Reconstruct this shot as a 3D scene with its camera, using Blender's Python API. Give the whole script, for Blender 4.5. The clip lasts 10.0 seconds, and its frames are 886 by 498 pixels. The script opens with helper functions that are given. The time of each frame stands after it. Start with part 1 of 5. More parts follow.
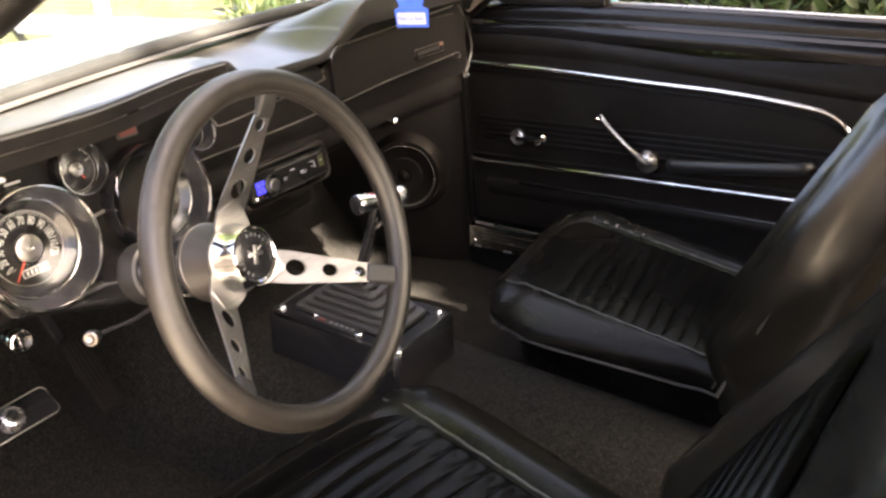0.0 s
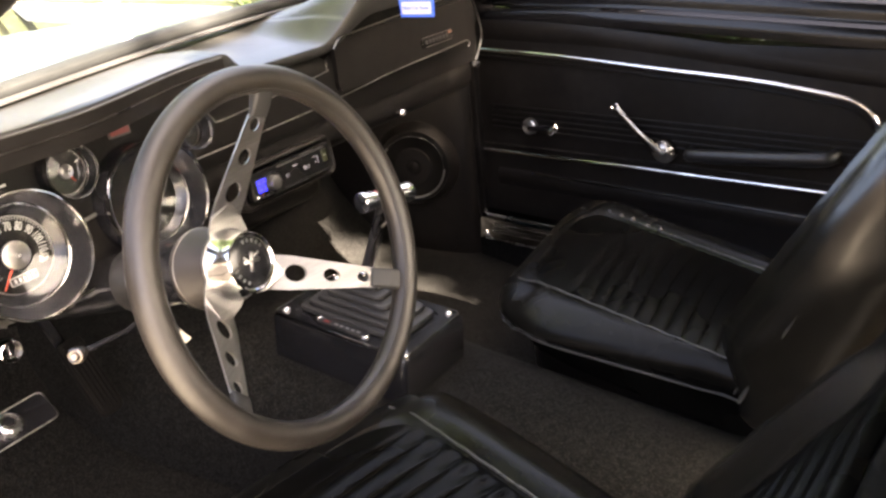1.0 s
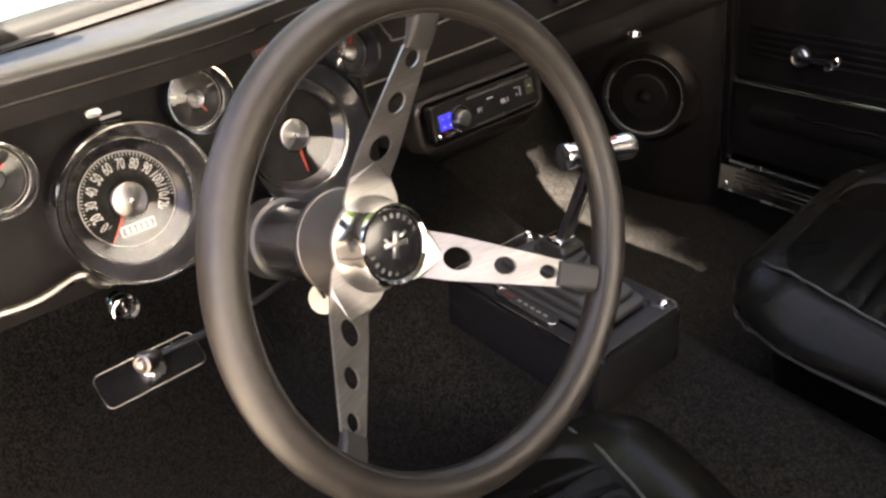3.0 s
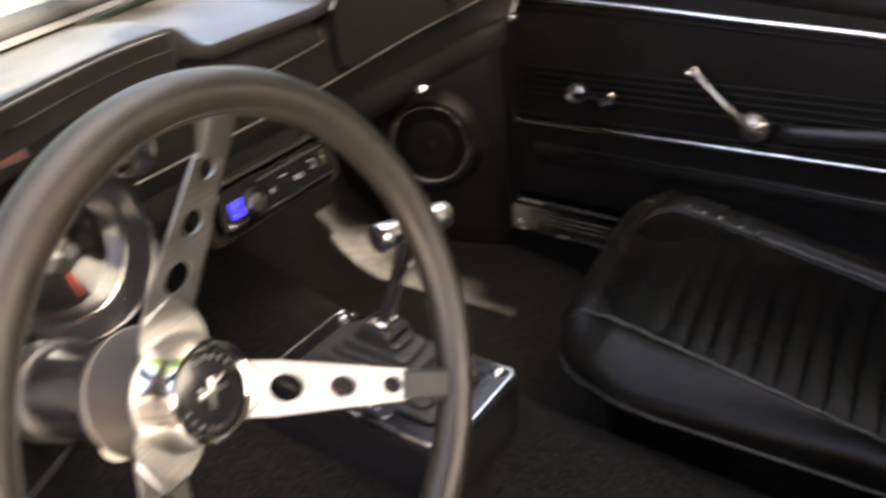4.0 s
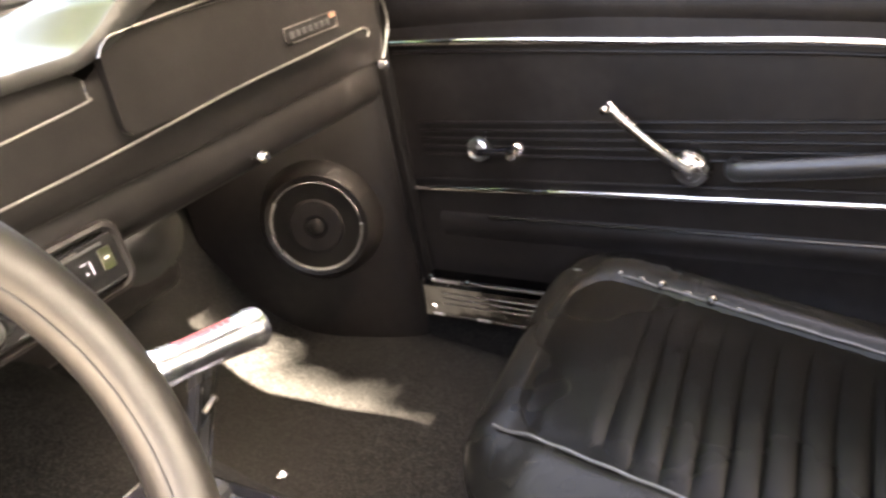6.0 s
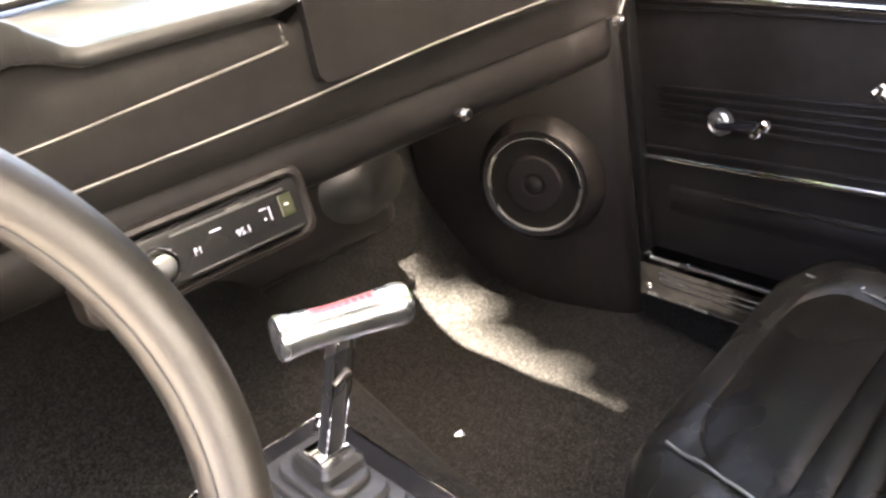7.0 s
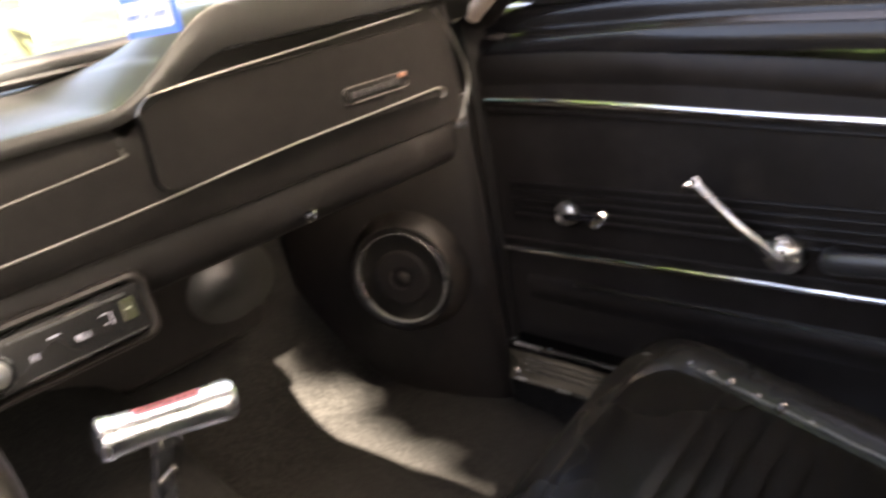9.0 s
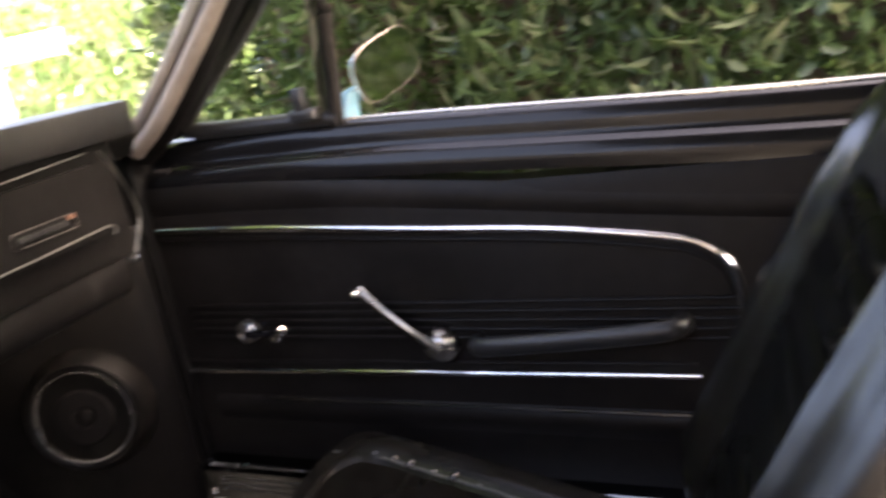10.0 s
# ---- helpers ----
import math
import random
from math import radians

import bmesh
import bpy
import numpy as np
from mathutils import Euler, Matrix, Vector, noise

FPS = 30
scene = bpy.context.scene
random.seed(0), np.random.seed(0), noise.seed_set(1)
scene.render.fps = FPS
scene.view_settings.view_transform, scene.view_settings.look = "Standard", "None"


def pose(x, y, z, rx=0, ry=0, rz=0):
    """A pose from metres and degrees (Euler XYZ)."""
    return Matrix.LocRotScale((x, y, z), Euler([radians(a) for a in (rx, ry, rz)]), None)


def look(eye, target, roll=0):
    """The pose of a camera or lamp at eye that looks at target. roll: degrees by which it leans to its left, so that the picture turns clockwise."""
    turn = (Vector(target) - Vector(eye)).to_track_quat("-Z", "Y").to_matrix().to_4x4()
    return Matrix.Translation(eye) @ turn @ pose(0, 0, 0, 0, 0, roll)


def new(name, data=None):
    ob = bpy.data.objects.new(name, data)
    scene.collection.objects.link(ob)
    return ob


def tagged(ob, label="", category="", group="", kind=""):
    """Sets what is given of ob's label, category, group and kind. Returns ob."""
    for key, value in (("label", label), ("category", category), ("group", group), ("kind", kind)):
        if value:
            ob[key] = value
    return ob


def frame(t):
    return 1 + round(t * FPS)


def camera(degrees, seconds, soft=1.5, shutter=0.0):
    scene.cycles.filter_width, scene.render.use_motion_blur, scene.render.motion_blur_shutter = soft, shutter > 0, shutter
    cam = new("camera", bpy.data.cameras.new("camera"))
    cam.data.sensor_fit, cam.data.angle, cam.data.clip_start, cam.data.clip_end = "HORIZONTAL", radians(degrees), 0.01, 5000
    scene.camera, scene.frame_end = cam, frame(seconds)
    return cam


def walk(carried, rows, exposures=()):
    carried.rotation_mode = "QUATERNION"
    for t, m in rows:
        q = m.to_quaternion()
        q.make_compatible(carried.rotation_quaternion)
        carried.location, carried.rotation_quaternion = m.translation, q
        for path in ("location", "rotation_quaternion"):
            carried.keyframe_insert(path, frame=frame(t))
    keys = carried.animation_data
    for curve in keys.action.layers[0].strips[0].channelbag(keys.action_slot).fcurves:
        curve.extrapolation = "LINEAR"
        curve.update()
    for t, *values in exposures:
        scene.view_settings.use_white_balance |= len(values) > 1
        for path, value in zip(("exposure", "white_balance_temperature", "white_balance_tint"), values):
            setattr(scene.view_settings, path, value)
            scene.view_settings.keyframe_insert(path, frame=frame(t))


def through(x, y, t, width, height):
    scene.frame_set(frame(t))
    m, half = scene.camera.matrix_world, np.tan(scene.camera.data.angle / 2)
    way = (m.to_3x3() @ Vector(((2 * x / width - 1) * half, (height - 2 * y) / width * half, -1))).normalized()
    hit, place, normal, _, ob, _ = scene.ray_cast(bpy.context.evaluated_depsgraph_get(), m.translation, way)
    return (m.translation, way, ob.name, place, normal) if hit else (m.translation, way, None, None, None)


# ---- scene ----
cam = camera(54.8, 10.0, soft=2.6, shutter=0.5)
EXPOSURES = [(0, 5.07, 8500, 19), (2.0, 4.96, 8300, 19), (3.5, 4.57, 8100, 19), (4.5, 5.7, 8700, 18), (5.0, 6.5, 8600, 18), (6.4, 6.7, 8500, 18), (7.5, 6.28, 7500, 18), (8.5, 5.8, 7500, 18), (9.0, 5.6, 8300, 19), (9.5, 5.05, 8800, 21), (10.0, 4.92, 7800, 21)]
PATH = [
    (0, (-0.852, -0.686, 1.12), (0.542, 0.533, 0.363), -5.2),
    (0.5, (-0.843, -0.685, 1.123), (0.531, 0.54, 0.34), -5.7),
    (1, (-0.806, -0.658, 1.121), (0.553, 0.578, 0.331), -6.0),
    (1.5, (-0.754, -0.626, 1.113), (0.512, 0.683, 0.286), -6.3),
    (2, (-0.685, -0.572, 1.1), (0.408, 0.855, 0.224), -6.6),
    (2.2, (-0.665, -0.55, 1.098), (0.363, 0.914, 0.202), -6.7),
    (3.3, (-0.603, -0.47, 1.078), (0.293, 1.05, 0.136), -7.5),
    (3.5, (-0.598, -0.451, 1.081), (0.377, 1.022, 0.142), -7.4),
    (4, (-0.569, -0.389, 1.091), (0.736, 0.81, 0.166), -7.3),
    (4.5, (-0.498, -0.363, 1.074), (1.007, 0.584, 0.159), -9.0),
    (5, (-0.419, -0.348, 1.042), (1.083, 0.571, 0.093), -10.2),
    (5.2, (-0.398, -0.343, 1.03), (1.09, 0.617, 0.102), -9.8),
    (6.3, (-0.305, -0.303, 0.971), (1.011, 1.0, 0.215), -12.1),
    (6.5, (-0.289, -0.3, 0.969), (0.864, 1.118, 0.157), -11.4),
    (7, (-0.239, -0.31, 0.974), (0.738, 1.246, 0.183), -11.1),
    (7.5, (-0.208, -0.325, 0.965), (0.623, 1.286, 0.118), -12.8),
    (8, (-0.193, -0.34, 0.965), (0.577, 1.373, 0.277), -12.4),
    (8.5, (-0.198, -0.344, 0.962), (0.68, 1.332, 0.313), -11.1),
    (9, (-0.213, -0.382, 0.98), (0.994, 1.083, 0.35), -10.8),
    (9.5, (-0.236, -0.416, 0.999), (1.23, 0.826, 0.444), -10.5),
    (10, (-0.274, -0.437, 1.014), (1.439, 0.45, 0.489), -10.5),
]
walk(cam, [(t, look(eye, target, roll)) for t, eye, target, roll in PATH], EXPOSURES)

# ---- light and sky ----
SUN_DIR = Vector((-0.35, 1.0, -1.12)).normalized()   # the way the sunlight travels
world = bpy.data.worlds.new("sky")
scene.world = world
world.use_nodes = True
wn = world.node_tree
sky = wn.nodes.new("ShaderNodeTexSky")
sky.sky_type = "NISHITA"
sky.sun_disc = False
sky.sun_elevation = math.asin(-SUN_DIR.z)
sky.sun_rotation = math.atan2(-SUN_DIR.x, -SUN_DIR.y)
sky.air_density, sky.dust_density, sky.ozone_density = 0.55, 5.0, 0.4
bg = wn.nodes["Background"]
bg.inputs["Strength"].default_value = 0.09
wn.links.new(sky.outputs[0], bg.inputs[0])
sun = new("sun", bpy.data.lights.new("sun", "SUN"))
sun.data.energy, sun.data.angle, sun.data.color = 5.0, radians(0.5), (1.0, 0.98, 0.92)
sun.matrix_world = look((0, 0, 5), Vector((0, 0, 5)) + SUN_DIR)

# ---- materials ----
def mat(name, color, rough=0.5, metal=0.0, color2=None, scale=40.0, detail=6.0, bump=0.0, bump_scale=200.0, rough_var=0.08, coat=0.0, spec=0.5, stretch=(1, 1, 1), emit=0.0, aniso=0.0, per_piece=0.0):
    m = bpy.data.materials.new(name)
    m.use_nodes = True
    nt = m.node_tree
    b = nt.nodes["Principled BSDF"]
    b.inputs["Metallic"].default_value = metal
    b.inputs["Coat Weight"].default_value = coat
    b.inputs["Specular IOR Level"].default_value = spec
    if aniso:
        b.inputs["Anisotropic"].default_value = aniso
    tc = nt.nodes.new("ShaderNodeTexCoord")
    mp = nt.nodes.new("ShaderNodeMapping")
    mp.inputs["Scale"].default_value = stretch
    nt.links.new(tc.outputs["Object"], mp.inputs[0])
    n1 = nt.nodes.new("ShaderNodeTexNoise")
    n1.inputs["Scale"].default_value, n1.inputs["Detail"].default_value = scale, detail
    nt.links.new(mp.outputs[0], n1.inputs[0])
    n2 = nt.nodes.new("ShaderNodeTexNoise")
    n2.inputs["Scale"].default_value, n2.inputs["Detail"].default_value = scale * 0.12, 3
    nt.links.new(mp.outputs[0], n2.inputs[0])
    mul = nt.nodes.new("ShaderNodeMath")
    mul.operation = "MULTIPLY"
    nt.links.new(n1.outputs[0], mul.inputs[0])
    nt.links.new(n2.outputs[0], mul.inputs[1])
    ramp = nt.nodes.new("ShaderNodeValToRGB")
    ramp.color_ramp.elements[0].position, ramp.color_ramp.elements[1].position = 0.15, 0.42
    ramp.color_ramp.elements[0].color = (*color, 1)
    ramp.color_ramp.elements[1].color = (*(color2 or [c * 1.35 for c in color]), 1)
    nt.links.new(mul.outputs[0], ramp.inputs[0])
    nt.links.new(ramp.outputs[0], b.inputs["Base Color"])
    rr = nt.nodes.new("ShaderNodeMapRange")
    rr.inputs["From Min"].default_value, rr.inputs["From Max"].default_value = 0.3, 0.7
    rr.inputs["To Min"].default_value, rr.inputs["To Max"].default_value = max(0.02, rough - rough_var), min(1, rough + rough_var)
    nt.links.new(n2.outputs[0], rr.inputs[0])
    nt.links.new(rr.outputs[0], b.inputs["Roughness"])
    if bump:
        n3 = nt.nodes.new("ShaderNodeTexNoise")
        n3.inputs["Scale"].default_value, n3.inputs["Detail"].default_value = bump_scale, 4
        nt.links.new(mp.outputs[0], n3.inputs[0])
        bp = nt.nodes.new("ShaderNodeBump")
        bp.inputs["Strength"].default_value, bp.inputs["Distance"].default_value = bump, 0.002
        nt.links.new(n3.outputs[0], bp.inputs["Height"])
        nt.links.new(bp.outputs[0], b.inputs["Normal"])
    if emit:
        b.inputs["Emission Color"].default_value = (*color, 1)
        b.inputs["Emission Strength"].default_value = emit
    return m


def glass_mat(name, tint=(0.93, 0.97, 0.95), rough=0.0):
    m = bpy.data.materials.new(name)
    m.use_nodes = True
    nt = m.node_tree
    out = nt.nodes["Material Output"]
    nt.nodes.remove(nt.nodes["Principled BSDF"])
    tr = nt.nodes.new("ShaderNodeBsdfTransparent")
    tr.inputs[0].default_value = (*tint, 1)
    gl = nt.nodes.new("ShaderNodeBsdfGlossy")
    gl.inputs["Roughness"].default_value = rough
    lw = nt.nodes.new("ShaderNodeLayerWeight")
    lw.inputs[0].default_value = 0.5
    pw = nt.nodes.new("ShaderNodeMath")
    pw.operation = "POWER"
    pw.inputs[1].default_value = 5.0
    nt.links.new(lw.outputs["Facing"], pw.inputs[0])
    ad = nt.nodes.new("ShaderNodeMath")
    ad.operation = "MULTIPLY_ADD"
    ad.inputs[1].default_value, ad.inputs[2].default_value = 0.92, 0.018
    nt.links.new(pw.outputs[0], ad.inputs[0])
    mx = nt.nodes.new("ShaderNodeMixShader")
    nt.links.new(ad.outputs[0], mx.inputs[0])
    nt.links.new(tr.outputs[0], mx.inputs[1])
    nt.links.new(gl.outputs[0], mx.inputs[2])
    nt.links.new(mx.outputs[0], out.inputs[0])
    return m


def spun(m):
    """Turned metal: the grain runs round the part's own axis."""
    nt = m.node_tree
    tg = nt.nodes.new("ShaderNodeTangent")
    tg.direction_type, tg.axis = "RADIAL", "Z"
    nt.links.new(tg.outputs[0], nt.nodes["Principled BSDF"].inputs["Tangent"])
    return m


VINYL = mat("black_vinyl", (0.0064, 0.0056, 0.0052), 0.36, scale=60, bump=0.25, bump_scale=900, color2=(0.0110, 0.0096, 0.0088), spec=0.15)
SEAT_VINYL = mat("seat_vinyl", (0.0042, 0.0040, 0.0034), 0.27, scale=50, bump=0.05, bump_scale=650, rough_var=0.04, color2=(0.0074, 0.0070, 0.0058), spec=0.12)
BACK_VINYL = mat("back_vinyl", (0.0062, 0.0058, 0.0046), 0.21, scale=50, bump=0.06, bump_scale=650, color2=(0.0100, 0.0094, 0.0074), spec=0.7, rough_var=0.05)
PAD = mat("dash_pad_vinyl", (0.0092, 0.0092, 0.0088), 0.32, scale=60, bump=0.10, bump_scale=1200, color2=(0.0150, 0.0150, 0.0143), spec=0.6, rough_var=0.04)
PANEL = mat("black_panel", (0.0050, 0.0046, 0.0044), 0.46, scale=60, bump=0.12, bump_scale=1500, color2=(0.0083, 0.0076, 0.0072), spec=0.10)
PAINT = mat("black_paint", (0.008, 0.008, 0.009), 0.18, scale=30, bump=0.02, bump_scale=300, coat=0.2, spec=0.4)
PLASTIC = mat("black_plastic", (0.014, 0.014, 0.014), 0.35, scale=80, bump=0.08, bump_scale=1500)
RUBBER = mat("black_rubber", (0.016, 0.016, 0.016), 0.55, scale=80, bump=0.2, bump_scale=900)
GRIP = mat("foam_grip", (0.0165, 0.0145, 0.0125), 0.37, scale=120, bump=0.2, bump_scale=1400, color2=(0.0250, 0.0215, 0.0182))
CHROME = mat("chrome", (0.78, 0.78, 0.77), 0.07, 1.0, scale=60, rough_var=0.04)
TRIMLINE = mat("dull_trim", (0.21, 0.205, 0.19), 0.32, 1.0, scale=60)
CRANK = mat("worn_chrome", (0.38, 0.38, 0.375), 0.24, 1.0, scale=80)
GLOSS = mat("gloss_black_paint", (0.005, 0.0048, 0.0050), 0.22, scale=30, spec=0.34, rough_var=0.05)
SCUFF = mat("scuff_aluminium", (0.16, 0.16, 0.165), 0.13, 1.0, scale=60, bump=0.35, bump_scale=22)
DULL = mat("dull_steel", (0.11, 0.10, 0.092), 0.30, 1.0, scale=120)
STEEL = mat("brushed_steel", (0.37, 0.36, 0.345), 0.38, 1.0, scale=60, bump=0.10, bump_scale=500, stretch=(1, 12, 1), rough_var=0.06)
ALUMINIUM = mat("polished_aluminium", (0.72, 0.72, 0.74), 0.24, 1.0, scale=90, bump=0.06, bump_scale=400, rough_var=0.08)
CARPET = mat("carpet", (0.0072, 0.0072, 0.0066), 0.95, scale=420, bump=1.0, bump_scale=700, color2=(0.0218, 0.0240, 0.0228), spec=0.1)
nt = CARPET.node_tree
tuft = nt.nodes.new("ShaderNodeTexVoronoi")
tuft.inputs["Scale"].default_value = 480
nt.links.new(nt.nodes["Texture Coordinate"].outputs["Object"], tuft.inputs["Vector"])
fleck = nt.nodes.new("ShaderNodeValToRGB")
fleck.color_ramp.elements[0].position, fleck.color_ramp.elements[1].position = 0.35, 0.95
fleck.color_ramp.elements[0].color, fleck.color_ramp.elements[1].color = (0.0031, 0.0030, 0.0027, 1), (0.0192, 0.0188, 0.0177, 1)
nt.links.new(tuft.outputs["Color"], fleck.inputs[0])
nt.links.new(fleck.outputs[0], nt.nodes["Principled BSDF"].inputs["Base Color"])
DIAL = mat("dial_black", (0.0065, 0.0065, 0.0065), 0.5, scale=60, spec=0.3)
DIALHUB = spun(mat("dial_hub_aluminium", (0.21, 0.21, 0.20), 0.30, 1.0, aniso=0.85, scale=50))
WHITE = mat("white_print", (0.72, 0.72, 0.70), 0.5, scale=60)
RED = mat("red_plastic", (0.085, 0.012, 0.010), 0.4, scale=60)
ORANGE = mat("orange_needle", (0.42, 0.055, 0.030), 0.5, scale=60)
REDPRINT = mat("red_badge", (0.30, 0.075, 0.075), 0.35, scale=60)
LCD = mat("blue_display", (0.010, 0.016, 0.80), 0.3, scale=60, emit=0.09)
LCDTEXT = mat("display_digits", (0.26, 0.26, 0.30), 0.3, scale=60, emit=0.012)
BLUE = mat("blue_card", (0.03, 0.11, 0.55), 0.45, scale=60)
BODYBLUE = mat("light_blue_paint", (0.20, 0.42, 0.55), 0.18, scale=20, coat=0.6, color2=(0.24, 0.48, 0.60))
HEADLINER = mat("black_headliner", (0.03, 0.03, 0.03), 0.8, scale=80, bump=0.2)
PILLAR = mat("pillar_trim", (0.24, 0.20, 0.17), 0.42, scale=60, bump=0.1, color2=(0.30, 0.26, 0.22))
PADCORD = mat("welt_cord", (0.05, 0.05, 0.047), 0.30, scale=60)
PEDAL = mat("pedal_rubber", (0.0042, 0.0039, 0.0036), 0.85, scale=90, bump=0.4, bump_scale=300, spec=0.06)
PRINT = mat("aged_white_print", (0.40, 0.40, 0.38), 0.5, scale=60)
SEAL = mat("grey_rubber_seal", (0.0085, 0.0092, 0.0094), 0.38, scale=60, bump=0.1, bump_scale=600, spec=0.3)


GLASS = glass_mat("window_glass")
LENS = glass_mat("gauge_lens", (0.97, 0.97, 0.97))
MIRROR = mat("mirror_silver", (0.15, 0.17, 0.16), 0.05, 1.0, rough_var=0.01)
SPEAKER = mat("speaker_cloth", (0.0042, 0.0038, 0.0034), 0.9, spec=0.10, scale=200, bump=0.8, bump_scale=900)
CONE = mat("speaker_cone", (0.0052, 0.0042, 0.0038), 0.7, scale=90, bump=0.3, spec=0.15)
CONCRETE = mat("concrete", (0.24, 0.23, 0.20), 0.85, scale=3, bump=0.4, bump_scale=60, color2=(0.36, 0.34, 0.30))
GRASS = mat("grass", (0.007, 0.0105, 0.0036), 0.85, scale=22, bump=0.6, bump_scale=80, color2=(0.034, 0.036, 0.016), spec=0.2)
FENCEPAINT = mat("white_fence_paint", (0.80, 0.80, 0.78), 0.5, scale=20)
def leaf_mat(name, color, color2, through):
    """A glossy leaf that lets some sunlight through."""
    m = mat(name, color, 0.27, scale=4, color2=color2)
    nt = m.node_tree
    tl = nt.nodes.new("ShaderNodeBsdfTranslucent")
    tl.inputs[0].default_value = (*through, 1)
    mx = nt.nodes.new("ShaderNodeMixShader")
    mx.inputs[0].default_value = 0.30
    nt.links.new(nt.nodes["Principled BSDF"].outputs[0], mx.inputs[1])
    nt.links.new(tl.outputs[0], mx.inputs[2])
    nt.links.new(mx.outputs[0], nt.nodes["Material Output"].inputs[0])
    return m


LEAF = leaf_mat("leaf", (0.024, 0.044, 0.018), (0.074, 0.112, 0.048), (0.15, 0.24, 0.06))
LEAF2 = leaf_mat("leaf_pale", (0.090, 0.108, 0.055), (0.20, 0.225, 0.115), (0.23, 0.28, 0.13))
TWIG = mat("twig", (0.05, 0.035, 0.02), 0.8, scale=30)


# ---- mesh helpers ----
def thing(name, m, label, category, group="", kind=""):
    ob = new(name)
    ob.matrix_world = m
    ob.empty_display_size = 0.02
    return tagged(ob, label, category, group, kind)


def finish(bm, name, material, angle=38):
    me = bpy.data.meshes.new(name)
    bmesh.ops.recalc_face_normals(bm, faces=bm.faces)
    bm.to_mesh(me)
    bm.free()
    me.materials.append(material)
    me.polygons.foreach_set("use_smooth", [True] * len(me.polygons))
    me.set_sharp_from_angle(angle=radians(angle))
    return me


def part(name, bm, material, parent, label=""):
    ob = new(name, finish(bm, name, material))
    ob.parent = parent
    if label:
        tagged(ob, label)
    return ob


def solid(name, bm, material, label, category, kind="", m=None):
    ob = new(name, finish(bm, name, material))
    if m is not None:
        ob.matrix_world = m
    return tagged(ob, label, category, "", kind)


def moved(bm, m):
    bm.transform(m)
    return bm


def box(x0, x1, y0, y1, z0, z1, bevel=0.003, seg=2):
    bm = bmesh.new()
    bmesh.ops.create_cube(bm, size=1)
    bm.transform(Matrix.Translation(((x0 + x1) / 2, (y0 + y1) / 2, (z0 + z1) / 2)) @ Matrix.Diagonal((x1 - x0, y1 - y0, z1 - z0, 1)))
    if bevel:
        bmesh.ops.bevel(bm, geom=bm.edges[:], offset=bevel, segments=seg, profile=0.5, affect="EDGES")
    return bm


def loft(sections, caps=True, closed=False):
    """A skin over rings of equally many points."""
    bm = bmesh.new()
    rings = [[bm.verts.new(p) for p in s] for s in sections]
    n = len(rings[0])
    pairs = list(zip(rings, rings[1:])) + ([(rings[-1], rings[0])] if closed else [])
    for a, b in pairs:
        for i in range(n):
            j = (i + 1) % n
            bm.faces.new((a[i], a[j], b[j], b[i]))
    if caps and not closed:
        bm.faces.new(list(reversed(rings[0])))
        bm.faces.new(rings[-1])
    return bm


def lathe(profile, n=48):
    """Turned about z: pairs of radius and height, from the axis outward and round to the axis again or a closed ring."""
    bm = bmesh.new()
    rings = []
    for r, h in profile:
        if r < 1e-6:
            rings.append([bm.verts.new((0, 0, h))])
        else:
            rings.append([bm.verts.new((r * math.cos(2 * math.pi * k / n), r * math.sin(2 * math.pi * k / n), h)) for k in range(n)])
    for a, b in zip(rings, rings[1:]):
        for k in range(n):
            j = (k + 1) % n
            if len(a) == 1 and len(b) > 1:
                bm.faces.new((a[0], b[j], b[k]))
            elif len(b) == 1 and len(a) > 1:
                bm.faces.new((a[k], a[j], b[0]))
            elif len(a) > 1:
                bm.faces.new((a[k], a[j], b[j], b[k]))
    return bm


def ring(profile, n=48):
    """A closed profile turned about z."""
    return lathe(profile + [profile[0]], n)


def smooth_path(pts, steps=8):
    """Catmull-Rom through the points."""
    pts = [Vector(p) for p in pts]
    if len(pts) < 3:
        return pts
    out = []
    ext = [2 * pts[0] - pts[1]] + pts + [2 * pts[-1] - pts[-2]]
    for i in range(1, len(ext) - 2):
        p0, p1, p2, p3 = ext[i - 1:i + 3]
        for k in range(steps):
            t = k / steps
            out.append(0.5 * (2 * p1 + (p2 - p0) * t + (2 * p0 - 5 * p1 + 4 * p2 - p3) * t * t + (3 * p1 - p0 - 3 * p2 + p3) * t ** 3))
    return out + [pts[-1]]


def tube(pts, radius, n=10, closed=False, flat=1.0, up=(0, 0, 1)):
    """A round (or flattened) bar along the points; radius: a number or a function of 0..1."""
    pts = [Vector(p) for p in pts]
    secs = []
    m = len(pts)
    for i, p in enumerate(pts):
        if closed:
            d = pts[(i + 1) % m] - pts[i - 1]
        else:
            d = pts[min(i + 1, m - 1)] - pts[max(i - 1, 0)]
        d.normalize()
        s = d.cross(Vector(up))
        if s.length < 1e-4:
            s = d.cross(Vector((1, 0, 0)))
        s.normalize()
        u = s.cross(d)
        r = radius(i / max(1, m - 1)) if callable(radius) else radius
        secs.append([p + s * (r * math.cos(2 * math.pi * k / n)) + u * (r * flat * math.sin(2 * math.pi * k / n)) for k in range(n)])
    return loft(secs, closed=closed)


